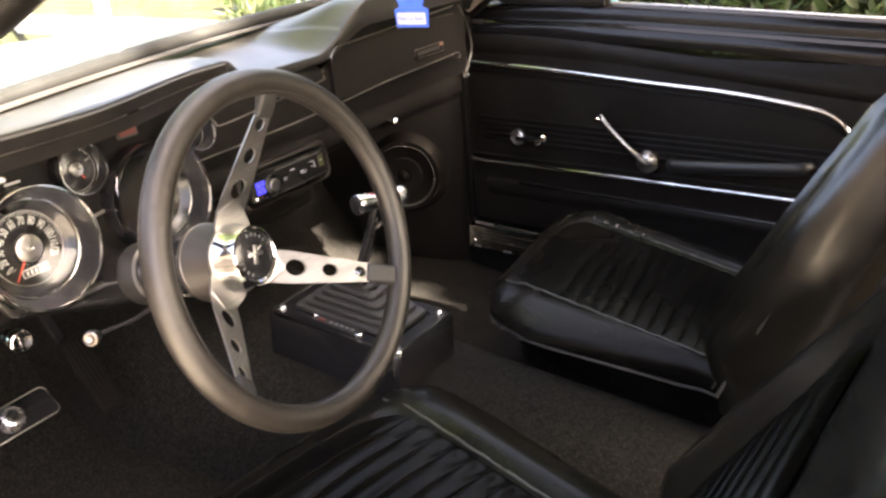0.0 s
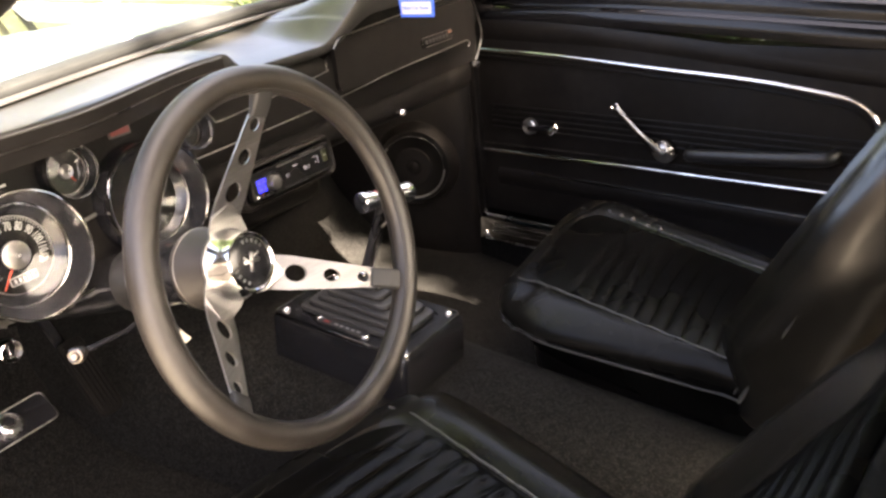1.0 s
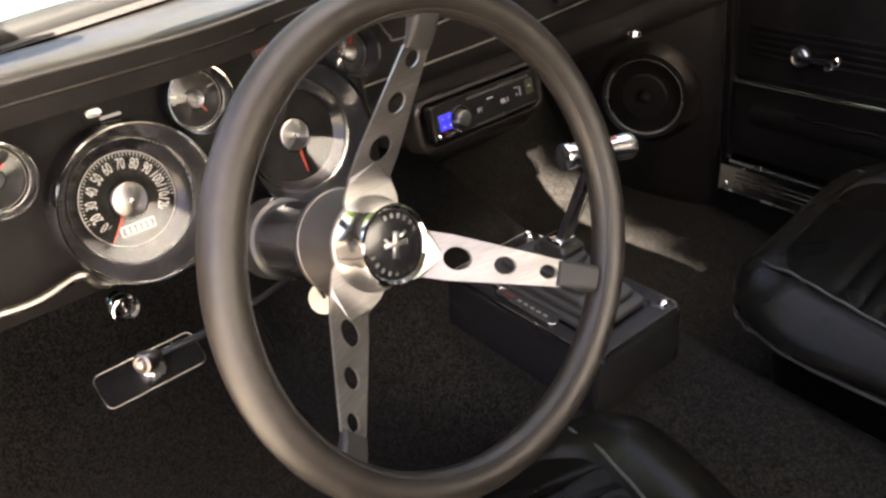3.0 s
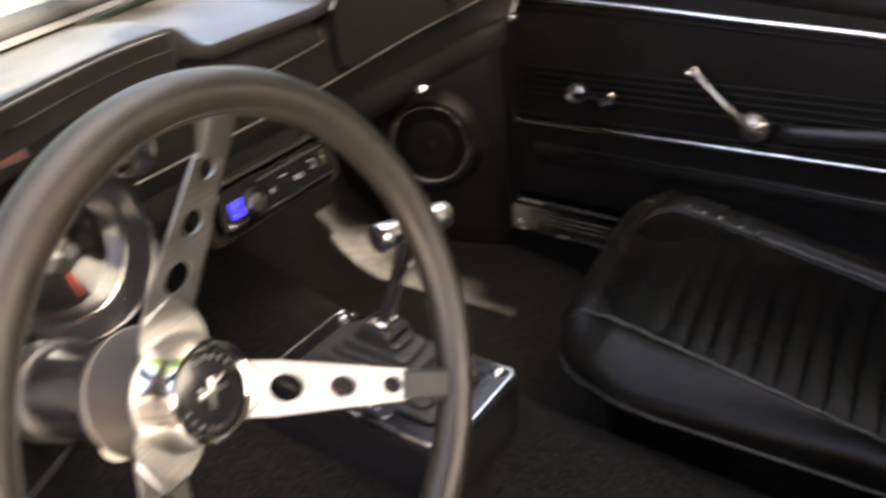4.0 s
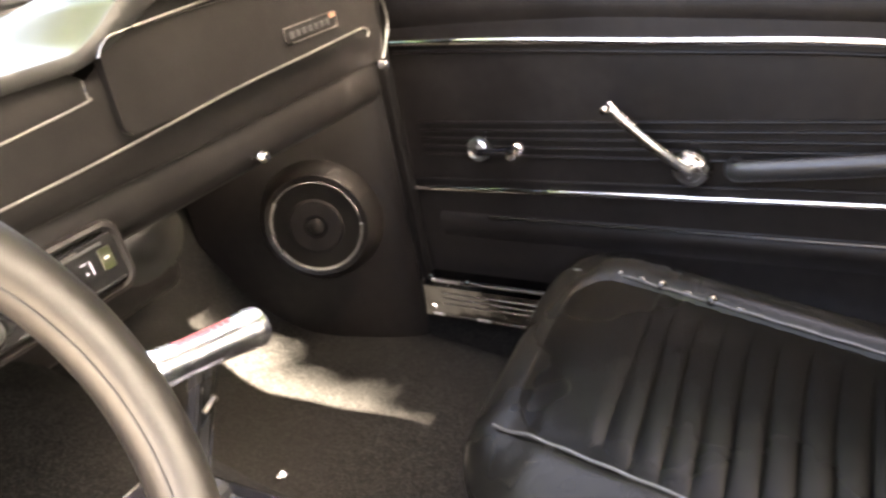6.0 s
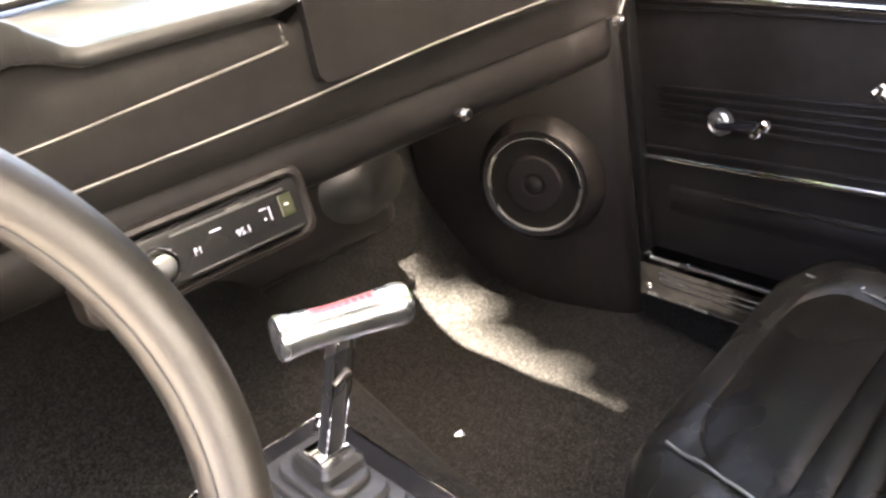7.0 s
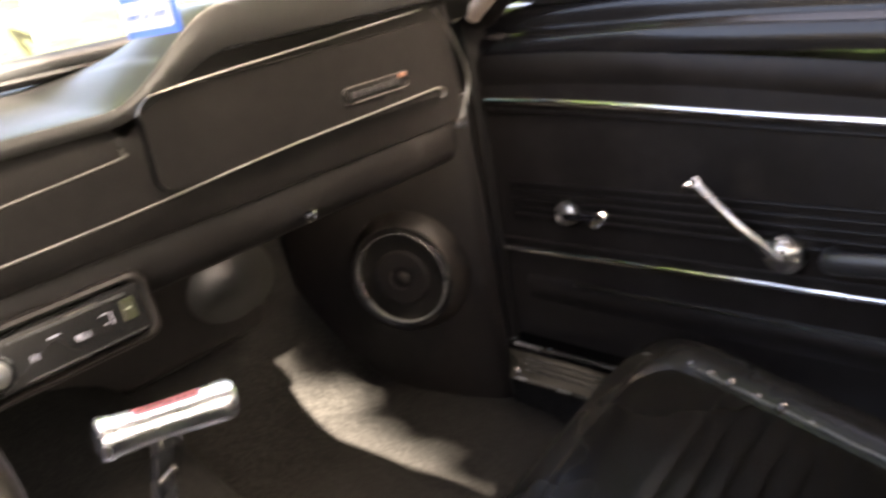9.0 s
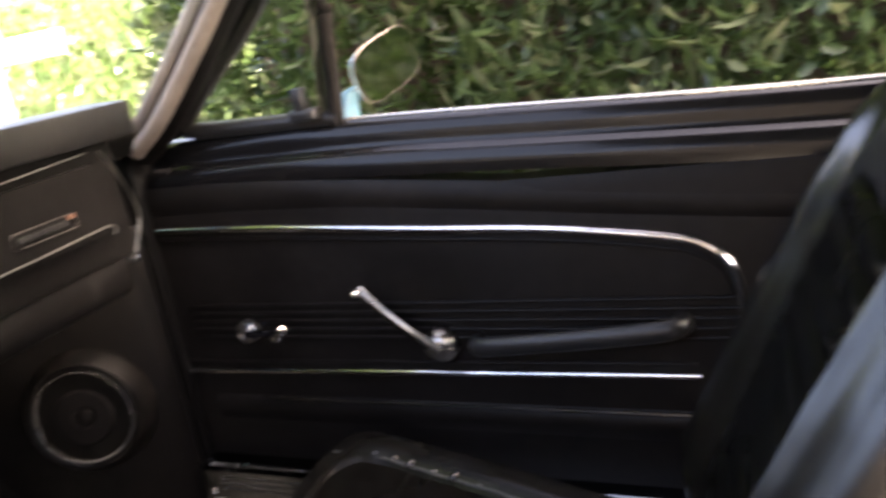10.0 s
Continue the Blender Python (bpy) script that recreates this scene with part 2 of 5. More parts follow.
def crumple(bm, amp, scale, stretch=(1, 1, 1)):
    """Uneven stuffing: pushes the skin in and out along its normals."""
    bm.normal_update()
    push = [(v, v.normal * (amp * (noise.noise((v.co.x * scale * stretch[0], v.co.y * scale * stretch[1], v.co.z * scale * stretch[2])) + 0.5 * noise.noise((v.co.x * scale * 2.7, v.co.y * scale * 2.7, v.co.z * scale * 2.7 + 9))))) for v in bm.verts]
    for v, d in push:
        v.co += d
    return bm


def joined(*bms):
    out = bmesh.new()
    for b in bms:
        me = bpy.data.meshes.new("tmp")
        b.to_mesh(me)
        b.free()
        out.from_mesh(me)
        bpy.data.meshes.remove(me)
    return out


def plate(poly, y0, y1, bevel=0.0):
    """A flat outline in x and z, thick from y0 to y1."""
    bm = bmesh.new()
    a = [bm.verts.new((x, y0, z)) for x, z in poly]
    b = [bm.verts.new((x, y1, z)) for x, z in poly]
    n = len(poly)
    bm.faces.new(a)
    bm.faces.new(list(reversed(b)))
    for i in range(n):
        j = (i + 1) % n
        bm.faces.new((a[i], b[i], b[j], a[j]))
    if bevel:
        bmesh.ops.bevel(bm, geom=[e for e in bm.edges], offset=bevel, segments=2, profile=0.5, affect="EDGES")
    return bm


def round_rect(w, h, r, n=6, cx=0.0, cz=0.0):
    pts = []
    for k, (sx, sz) in enumerate(((1, 1), (-1, 1), (-1, -1), (1, -1))):
        for i in range(n + 1):
            a = math.pi / 2 * (k + i / n)
            pts.append((cx + sx * (w / 2 - r) + r * math.cos(a), cz + sz * (h / 2 - r) + r * math.sin(a)))
    return pts


def lettering(name, text, size, material, parent, m, depth=0.0006):
    cu = bpy.data.curves.new(name, "FONT")
    cu.body, cu.size, cu.align_x, cu.align_y, cu.extrude = text, size, "CENTER", "CENTER", depth
    cu.resolution_u = 3
    tmp = bpy.data.objects.new(name, cu)
    me = bpy.data.meshes.new_from_object(tmp)
    bpy.data.objects.remove(tmp)
    me.materials.append(material)
    me.transform(m)
    ob = new(name, me)
    ob.parent = parent
    return ob


def lerp(a, b, t):
    return a + (b - a) * t


def ease(t):
    t = min(1, max(0, t))
    return t * t * (3 - 2 * t)


CAR = pose(0, 0, 0, 0, 0, 6.3)          # the car's own axes: x right, y ahead
DASH = pose(0.04, 0.315, 0, 0, 0, 6.3)  # the middle of the dash face
FACE = pose(0, 0, 0, 90, 0, 0)          # turns a lathe's axis to face rearward (-y)

# ---- the car's shell (setting) ----
def quad_strip(pts_a, pts_b, thick, axis):
    """A sheet between two lines of points, given thickness along axis."""
    ax = Vector(axis) * thick
    secs = []
    for a, b in zip(pts_a, pts_b):
        a, b = Vector(a), Vector(b)
        secs.append([a, b, b + ax, a + ax])
    return loft(secs)


# floor pan with footwells, one sheet rising into the toe board
floor_prof = [(-1.7, 0.27), (-0.6, 0.27), (0.02, 0.27), (0.20, 0.288), (0.36, 0.312), (0.50, 0.326), (0.60, 0.345), (0.66, 0.378), (0.71, 0.430), (0.765, 0.52), (0.785, 0.62), (0.79, 0.86)]
solid("floor", loft([[(-0.80, y, z), (0.72, y, z), (0.72, y + 0.01, z - 0.02), (-0.80, y + 0.01, z - 0.02)] for y, z in [(p.x, p.y) for p in smooth_path([(y, z, 0) for y, z in floor_prof], 6)]]),
      CARPET, "black loop carpet over the floor and toe board", "floor", "structure", CAR)
# transmission tunnel
secs = []
for y, w, h in ((-1.6, 0.15, 0.43), (-0.3, 0.15, 0.44), (0.05, 0.16, 0.475), (0.30, 0.19, 0.50), (0.55, 0.23, 0.55), (0.83, 0.27, 0.62)):
    s = []
    for k in range(17):
        a = math.pi * k / 16
        cx, cz = math.cos(a), math.sin(a)
        s.append((-0.03 + w * math.copysign(abs(cx) ** 0.6, cx), y, 0.26 + (h - 0.26) * cz ** 0.55 if cz > 0 else 0.26))
    secs.append(s + [(-0.03, y, 0.25)])
solid("tunnel", loft(secs), CARPET, "black carpeted transmission tunnel between the seats", "tunnel", "structure", CAR)
# firewall above the toe board
solid("wall_firewall", box(-0.80, 0.72, 0.80, 0.83, 0.25, 0.865, 0.004), PANEL, "black firewall behind the dash", "wall", "structure", CAR)
# right kick panel
kick = [(0.605, 0.50), (0.575, 0.53), (0.50, 0.68), (0.45, 0.82)]
solid("wall_kick", loft([[(x, y, 0.26), (x, y, 0.80), (x + 0.03, y + 0.02, 0.80), (x + 0.03, y + 0.02, 0.26)] for x, y, _ in smooth_path([(x, y, 0) for x, y in kick], 6)]),
      VINYL, "black moulded kick panel beside the footwell", "panel", "structure")
# left kick panel and left hinge pillar
solid("wall_kick_left", box(-0.84, -0.80, 0.40, 0.86, 0.25, 0.93, 0.01), PANEL, "black kick panel on the driver's side", "panel", "structure", CAR)

# roof, rear shell
def header_y(u):
    """How far back the windscreen's upper edge lies, u across -1..1."""
    # dip and clamp on the left shape the sunlight falling on the pad
    y = -0.045 - 0.12 * u * u - 0.032 * math.exp(-((u + 0.42) / 0.24) ** 2)
    return max(y, -0.127) if u < 0 else y


ROOF_EDGE = ((-0.205, 0.602), (-0.22, 0.603), (-0.235, 0.606), (-0.27, 0.612), (-0.345, 0.623), (-0.44, 0.630), (-0.50, 0.637), (-0.80, 0.645), (-1.22, 0.640))
secs = []
for y, e in ROOF_EDGE:
    z = 1.275 + 0.025 * ease(-y / 0.3) - 0.04 * ease((-y - 0.5) / 0.72)
    le = lerp(-0.62, -0.735, ease((-y - 0.25) / 0.18))
    secs.append([(le, y, z - 0.05), (-0.45, y, z), (0.0, y, z + 0.02), (0.40, y, z), (e, y, z - 0.05), (e, y, z - 0.02), (0.40, y, z + 0.04), (0.0, y, z + 0.06), (-0.45, y, z + 0.04), (le, y, z - 0.02)])
secs.insert(0, [(x, header_y(max(-1.1, min(1.1, (x - 0.03) / 0.47))) - (0.050 if x < -0.3 else 0.005), z) for x, _, z in secs[0]])
solid("ceiling", loft(secs), HEADLINER, "black cloth headliner under the roof", "ceiling", "structure", CAR)
solid("wall_rear", box(-0.75, 0.68, -1.75, -1.70, 0.2, 0.97, 0.01), VINYL, "black trim panel behind the back seat", "wall", "structure", CAR)
solid("parcel_shelf", box(-0.75, 0.68, -1.70, -1.20, 0.905, 0.925, 0.01), VINYL, "black parcel shelf under the rear window", "shelf", "structure", CAR)
solid("wall_quarter", joined(box(0.66, 0.70, -1.72, -0.62, 0.2, 0.92, 0.01)), VINYL, "black rear quarter trim panel", "wall", "structure", CAR)
solid("wall_quarter_left", joined(box(-0.80, -0.76, -1.72, -0.62, 0.2, 0.92, 0.01)), VINYL, "black rear quarter trim panel", "wall", "structure", CAR)
rw = thing("window_3", CAR, "sloping rear window over the parcel shelf", "window", "", "structure")
rp = part("pane", loft([[(-0.62, y, z), (0.60, y, z), (0.60, y - 0.003, z + 0.004), (-0.62, y - 0.003, z + 0.004)] for y, z in ((-1.225, 1.262), (-1.70, 0.945))]), GLASS, rw)
rp.visible_shadow = False
part("seal", tube([(-0.63, -1.225, 1.262), (-0.66, -1.70, 0.945), (0.64, -1.70, 0.945), (0.61, -1.225, 1.262)], 0.012, 8), RUBBER, rw, "black rubber seal")
# unseen panel where a quarter window belongs, added to block the sun
solid("wall_pillar_rear", box(0.57, 0.70, -1.72, -0.58, 0.90, 1.27, 0.01), HEADLINER, "unseen black rear roof panel that blocks the sun", "pillar", "structure", CAR)
solid("wall_pillar_rear_left", box(-0.80, -0.66, -1.155, -0.66, 0.90, 1.27, 0.01), HEADLINER, "black trimmed rear roof pillar", "pillar", "structure", CAR)
solid("wall_hinge_pillar", box(0.612, 0.70, 0.490, 0.56, 0.25, 0.93, 0.006), PANEL, "black door hinge pillar", "pillar", "structure")
solid("sill_left", box(-0.84, -0.76, -0.75, 0.5, 0.25, 0.40, 0.01), PANEL, "black door sill on the driver's side", "sill", "structure", CAR)


# the driver's door stands wide open
solid("door_1", moved(loft([[(x, y, z) for x, z in ((-0.035, 0.32), (-0.045, 0.60), (-0.035, 0.86), (0.0, 0.90), (0.045, 0.88), (0.05, 0.60), (0.04, 0.32))] for y in (0.0, -0.3, -0.7, -1.08)]), pose(-0.80, 0.34, 0, 0, 0, -66)), VINYL, "open black trimmed driver's door", "car door", "structure")


# A-pillars: two light trim faces with a dark rubber between
def a_pillar(name, pts, w):
    root = thing(name, Matrix.Identity(4), "painted windscreen pillar with pale trim strips and black seal", "pillar", "", "structure")
    path = smooth_path(pts, 5)
    part("pillar_core", tube(path, 0.026, 12, flat=0.8), PANEL, root)
    part("trim_strip", tube([p + Vector((-0.021 * w, -0.010, 0.004)) for p in path], 0.013, 10, flat=0.9), PILLAR, root, "pale brown painted trim strip")
    part("windscreen_trim", tube([p + Vector((-0.018 * w, 0.030, 0.004)) for p in path], 0.010, 10, flat=0.9), PILLAR, root, "pale brown painted trim strip")
    return root


RIGHT_PILLAR = a_pillar("pillar_right", [(0.632, 0.475, 0.90), (0.627, 0.402, 0.95), (0.600, 0.232, 1.09), (0.538, 0.06, 1.225), (0.51, -0.10, 1.28)], 1)
part("roof_rail", tube(smooth_path([(0.535, 0.150, 1.165), (0.550, 0.079, 1.195), (0.585, -0.080, 1.237), (0.604, -0.188, 1.257), (0.62, -0.32, 1.262)], 5), 0.032, 12), PANEL, RIGHT_PILLAR, "black rail over the door opening")
a_pillar("pillar_left", [(-0.690, 0.33, 0.90), (-0.640, 0.27, 0.95), (-0.498, 0.13, 1.060), (-0.482, 0.085, 1.100), (-0.528, 0.01, 1.17), (-0.575, -0.12, 1.28)], -1)

# windscreen
ws = thing("window_1", CAR, "curved clear windscreen with black rubber seal", "windscreen", "", "structure")


SCREEN_BASE = smooth_path([(-0.64, 0.285, 0.945), (-0.56, 0.322, 0.945), (-0.47, 0.36, 0.945), (-0.16, 0.46, 0.947), (0.10, 0.518, 0.948), (0.38, 0.535, 0.950), (0.54, 0.49, 0.950), (0.655, 0.39, 0.950)], 6)


def base_y(x):
    """How far ahead the glass meets the dash at x."""
    for a, b in zip(SCREEN_BASE, SCREEN_BASE[1:]):
        if a.x <= x <= b.x:
            return lerp(a.y, b.y, (x - a.x) / (b.x - a.x))
    return SCREEN_BASE[-1].y if x > 0 else SCREEN_BASE[0].y


def screen_pt(u, v):
    """u across -1..1, v up 0..1"""
    k = (u + 1) / 2 * (len(SCREEN_BASE) - 1)
    low = SCREEN_BASE[min(int(k), len(SCREEN_BASE) - 2)].lerp(SCREEN_BASE[min(int(k), len(SCREEN_BASE) - 2) + 1], k - min(int(k), len(SCREEN_BASE) - 2))
    high = Vector((0.03 + 0.47 * u, header_y(u), 1.290))
    return low.lerp(high, v)


bm = bmesh.new()
g = [[bm.verts.new(screen_pt(-1 + 2 * i / 20, j / 6)) for i in range(21)] for j in range(7)]
for j in range(6):
    for i in range(20):
        bm.faces.new((g[j][i], g[j][i + 1], g[j + 1][i + 1], g[j + 1][i]))
bmesh.ops.solidify(bm, geom=bm.faces[:], thickness=0.005)
pane = part("pane", bm, GLASS, ws)
pane.visible_shadow = False
part("seal", tube([screen_pt(-1 + 2 * i / 30, 0) + Vector((0, -0.004, 0.005)) for i in range(31)], 0.0125, 12, flat=0.9), SEAL, ws, "black rubber seal")
part("header", tube([Vector((0.03 + 0.47 * u, header_y(u), 1.290)) for u in [-1.30 + 2.30 * i / 34 for i in range(35)]], 0.022, 10), HEADLINER, ws)

# bonnet and cowl outside the windscreen
solid("cowl", loft([[screen_pt(u, 0) + Vector((0, 0.005, -0.012)), screen_pt(u, 0) + Vector((0, 0.34, -0.035)), screen_pt(u, 0) + Vector((0, 0.34, -0.06)), screen_pt(u, 0) + Vector((0, 0.005, -0.04))] for u in [-1 + i / 8 for i in range(17)]]),
      BODYBLUE, "light blue painted cowl below the windscreen", "cowl", "structure", CAR)
hood_secs = []
for y, z in ((0.86, 0.900), (1.2, 0.895), (1.6, 0.87), (2.0, 0.83), (2.25, 0.77)):
    hood_secs.append([(x, y - 0.16 * (abs(x) / 0.8) ** 2.4, z - 0.05 * (abs(x) / 0.8) ** 4) for x in [-0.85 + 1.6 * i / 16 for i in range(17)]] + [(0.75, y, z - 0.12), (-0.85, y, z - 0.12)])
solid("bonnet", loft(hood_secs), BODYBLUE, "light blue painted bonnet in the sun", "bonnet", "structure", CAR)

# ---- dashboard ----
dash = thing("dashboard", DASH, "black padded dashboard with thin chrome trim lines", "dashboard")


def pad_top(x):
    """Height of the pad's crest along the dash."""
    if x < -0.205:
        return 0.947
    if x < -0.12:
        return lerp(0.947, 0.915, ease((x + 0.205) / 0.065))
    return lerp(0.915, 0.982, ease((x - 0.00) / 0.13)) - 0.05 * ease((x - 0.47) / 0.06) ** 2


def pad_front(x):
    """How far the pad's nose stands back (+) from the dash face."""
    if x < -0.12:
        return lerp(lerp(-0.092, -0.020, ease((x + 0.50) / 0.28)), -0.002, ease((x + 0.205) / 0.055))
    return lerp(-0.002, -0.012, ease(x / 0.13)) + 0.06 * ease((x - 0.45) / 0.08) ** 2


xs = sorted(set([-0.78 + 0.02 * i for i in range(66)] + [-0.245 + 0.005 * i for i in range(22)] + [0.006 * i for i in range(26)] + [0.44 + 0.008 * i for i in range(12)]))
xs = [x for x in xs if x <= 0.514]
secs = []
for x in xs:
    t, f = pad_top(x), pad_front(x)
    b = t - lerp(0.016, 0.042, ease((x - 0.0) / 0.13)) if x > -0.12 else t - lerp(0.036, 0.016, ease((x + 0.215) / 0.065))
    nose = [(f + 0.012, b), (f + 0.002, b + 0.001), (f, b + 0.004), (f, t - 0.005), (f + 0.0014, t - 0.0016), (f + 0.006, t), (f + 0.06, t + 0.002)]
    back = max(base_y(x + 0.0744) - 0.309, f + 0.085)
    nose += [(lerp(f + 0.06, back, 0.5), lerp(t, 0.938, 0.55)), (back, 0.938), (back, 0.885), (f + 0.06, b - 0.004)]
    secs.append([(x, y, z) for y, z in nose])
part("pad", loft(secs), PAD, dash, "black grained vinyl dash pad")
part("defroster_strip", loft([[(x, base_y(x + 0.0744) - 0.309 - d, z) for d, z in ((0.040, 0.9445), (0.040, 0.9475), (0.016, 0.9455), (0.016, 0.9375))] for x in [-0.66 + 0.03 * i for i in range(37)]]), RUBBER, dash, "dark strip below the glass")

# fascia: cluster housing stands proud on the driver's side
def face_y(x):
    return lerp(1.0, 0.0, ease((x + 0.285) / 0.03))


def slope_y(x, z):
    """The fascia leans: its foot stands nearer the driver in the cluster."""
    return lerp(0.006, -0.012 - (0.92 - z) * 0.17, face_y(x))


xs2 = [-0.78 + 0.02 * i for i in range(24)] + [-0.29 + 0.004 * i for i in range(12)] + [-0.24 + 0.02 * i for i in range(35)]
secs = []
for x in xs2:
    b = pad_top(x) - lerp(0.03, 0.012, ease((x + 0.215) / 0.065) * ease(-x / 0.02 + 1))
    zl = lerp(0.743, 0.80, ease((x + 0.285) / 0.03))
    s = [(slope_y(x, b) + 0.006, b), (slope_y(x, b), b - 0.01)] + [(slope_y(x, lerp(b, zl, k)), lerp(b, zl, k)) for k in (0.3, 0.6, 0.9)] + [(slope_y(x, zl) + 0.004, zl), (slope_y(x, zl) + 0.02, zl - 0.006), (0.034, zl - 0.004), (0.034, b)]
    secs.append([(x, y, z) for y, z in s])
part("fascia", loft(secs), PANEL, dash, "black metal fascia")
# lower panel rolling under the dash
secs = []
for i in range(40):
    x = -0.78 + 1.205 * i / 39
    s = [(0.026, 0.815), (0.018, 0.806), (0.012, 0.790), (0.013, 0.768), (0.020, 0.755), (0.028, 0.750), (0.036, 0.750), (0.036, 0.756), (0.030, 0.765), (0.032, 0.81)]
    secs.append([(x, y, z) for y, z in s])
part("lower_panel", loft(secs), PANEL, dash, "black lower dash panel")
# deep underside of the dash
part("under_tray", box(-0.76, 0.40, 0.06, 0.47, 0.81, 0.87, 0.02), PANEL, dash)


def trim(name, pts, r, parent, mtl=TRIMLINE, steps=6, flat=1.0):
    return part(name, tube(smooth_path(pts, steps), r, 8, flat=flat), mtl, parent, "thin chrome trim line" if mtl == TRIMLINE else "")


trim("trim_line", [(-0.275, 0.0, 0.822), (-0.127, -0.003, 0.8255), (0.0, -0.004, 0.830), (0.163, -0.004, 0.8395), (0.30, -0.004, 0.8435), (0.378, -0.004, 0.8460), (0.394, -0.004, 0.8455), (0.402, -0.004, 0.841), (0.400, -0.003, 0.834)], 0.0012, dash)
trim("glove_trim", [(0.025, -0.006, 0.905), (0.035, -0.006, 0.915), (0.06, -0.006, 0.920), (0.2, -0.006, 0.926), (0.385, -0.006, 0.934)], 0.0010, dash)
trim("end_trim", [(0.405, -0.006, 0.932), (0.43, -0.004, 0.900), (0.452, 0.0, 0.850), (0.446, 0.004, 0.820), (0.438, 0.008, 0.800)], 0.0018, dash)
trim("ash_trim", [(-0.248, 0.0, 0.904), (-0.240, 0.0, 0.893), (-0.231, 0.0, 0.880), (-0.222, -0.001, 0.866), (-0.208, -0.003, 0.860), (-0.1, -0.004, 0.868), (-0.002, -0.005, 0.876), (0.004, -0.005, 0.880), (0.004, -0.005, 0.893)], 0.0010, dash)
trim("cluster_trim", [(-0.70, -0.055, 0.770), (-0.64, -0.058, 0.765), (-0.60, -0.058, 0.772), (-0.58, -0.058, 0.755), (-0.5, -0.056, 0.742), (-0.46, -0.054, 0.745)], 0.004, dash)
trim("cluster_line", [(-0.475, -0.032, 0.812), (-0.45, -0.032, 0.815), (-0.435, -0.032, 0.817)], 0.0022, dash)
# the cluster hood: a dull face under the pad's edge, with a corded seam above it and a thin bright lip below
hood_xs = [-0.78 + 0.02 * i for i in range(29)] + [-0.215, -0.205]
part("hood_face", loft([[(x, y, z) for y, z in ((pad_front(x) - 0.0022, 0.911), (pad_front(x) - 0.0030, 0.925), (pad_front(x) - 0.0022, 0.9405), (pad_front(x) + 0.004, 0.9405), (pad_front(x) + 0.004, 0.911))] for x in hood_xs]), PANEL, dash, "dull brown-black hood face")
trim("hood_seam", [(x, pad_front(x) - 0.0012, 0.9415) for x in hood_xs], 0.0011, dash, PADCORD, 2)
trim("hood_lip", [(x, pad_front(x) - 0.0032, 0.9275) for x in hood_xs], 0.0007, dash, DULL, 2)
# glove box door, its edge standing just proud
part("glove_box_door", plate(round_rect(0.375, 0.082, 0.012, cx=0.218, cz=0.878), -0.002, 0.008), PANEL, dash, "black glove box door")
sb = part("script_badge", plate(round_rect(0.092, 0.0165, 0.003, cx=0.299, cz=0.8675), -0.0042, 0.002, 0.0005), PANEL, dash, "dark oblong script badge with thin rim")
part("badge_rim", tube([(x, -0.0045, z) for x, z in round_rect(0.092, 0.0165, 0.003, cx=0.299, cz=0.8675)], 0.0006, 6, closed=True), DULL, sb, "thin dull rim")
for k in range(7):
    part("letter_bar", box(0.262 + 0.0105 * k, 0.269 + 0.0105 * k, -0.0048, -0.003, 0.8640, 0.8705, 0.0004), PLASTIC, sb, "worn letter past reading")
part("badge_end", box(0.334, 0.3445, -0.0054, -0.003, 0.8700, 0.8748, 0.0008), mat("copper_badge", (0.40, 0.21, 0.15), 0.3, 0.8), sb, "small copper badge end")
part("dash_clip", moved(lathe([(0, 0.010), (0.005, 0.009), (0.006, 0.0), (0, 0)], 16), Matrix.Translation((0.425, 0.005, 0.795)) @ FACE), CHROME, dash, "small chrome screw")


# ---- gauges ----
def dial_marks(r0, r1, a0, a1, n, w):
    out = []
    for k in range(n):
        a = radians(lerp(a0, a1, k / (n - 1)))
        b = box(-w / 2, w / 2, r0, r1, 0, 0.0006, 0)
        out.append(moved(b, pose(0, 0, 0, 0, 0, math.degrees(a) - 90)))
    return joined(*out)


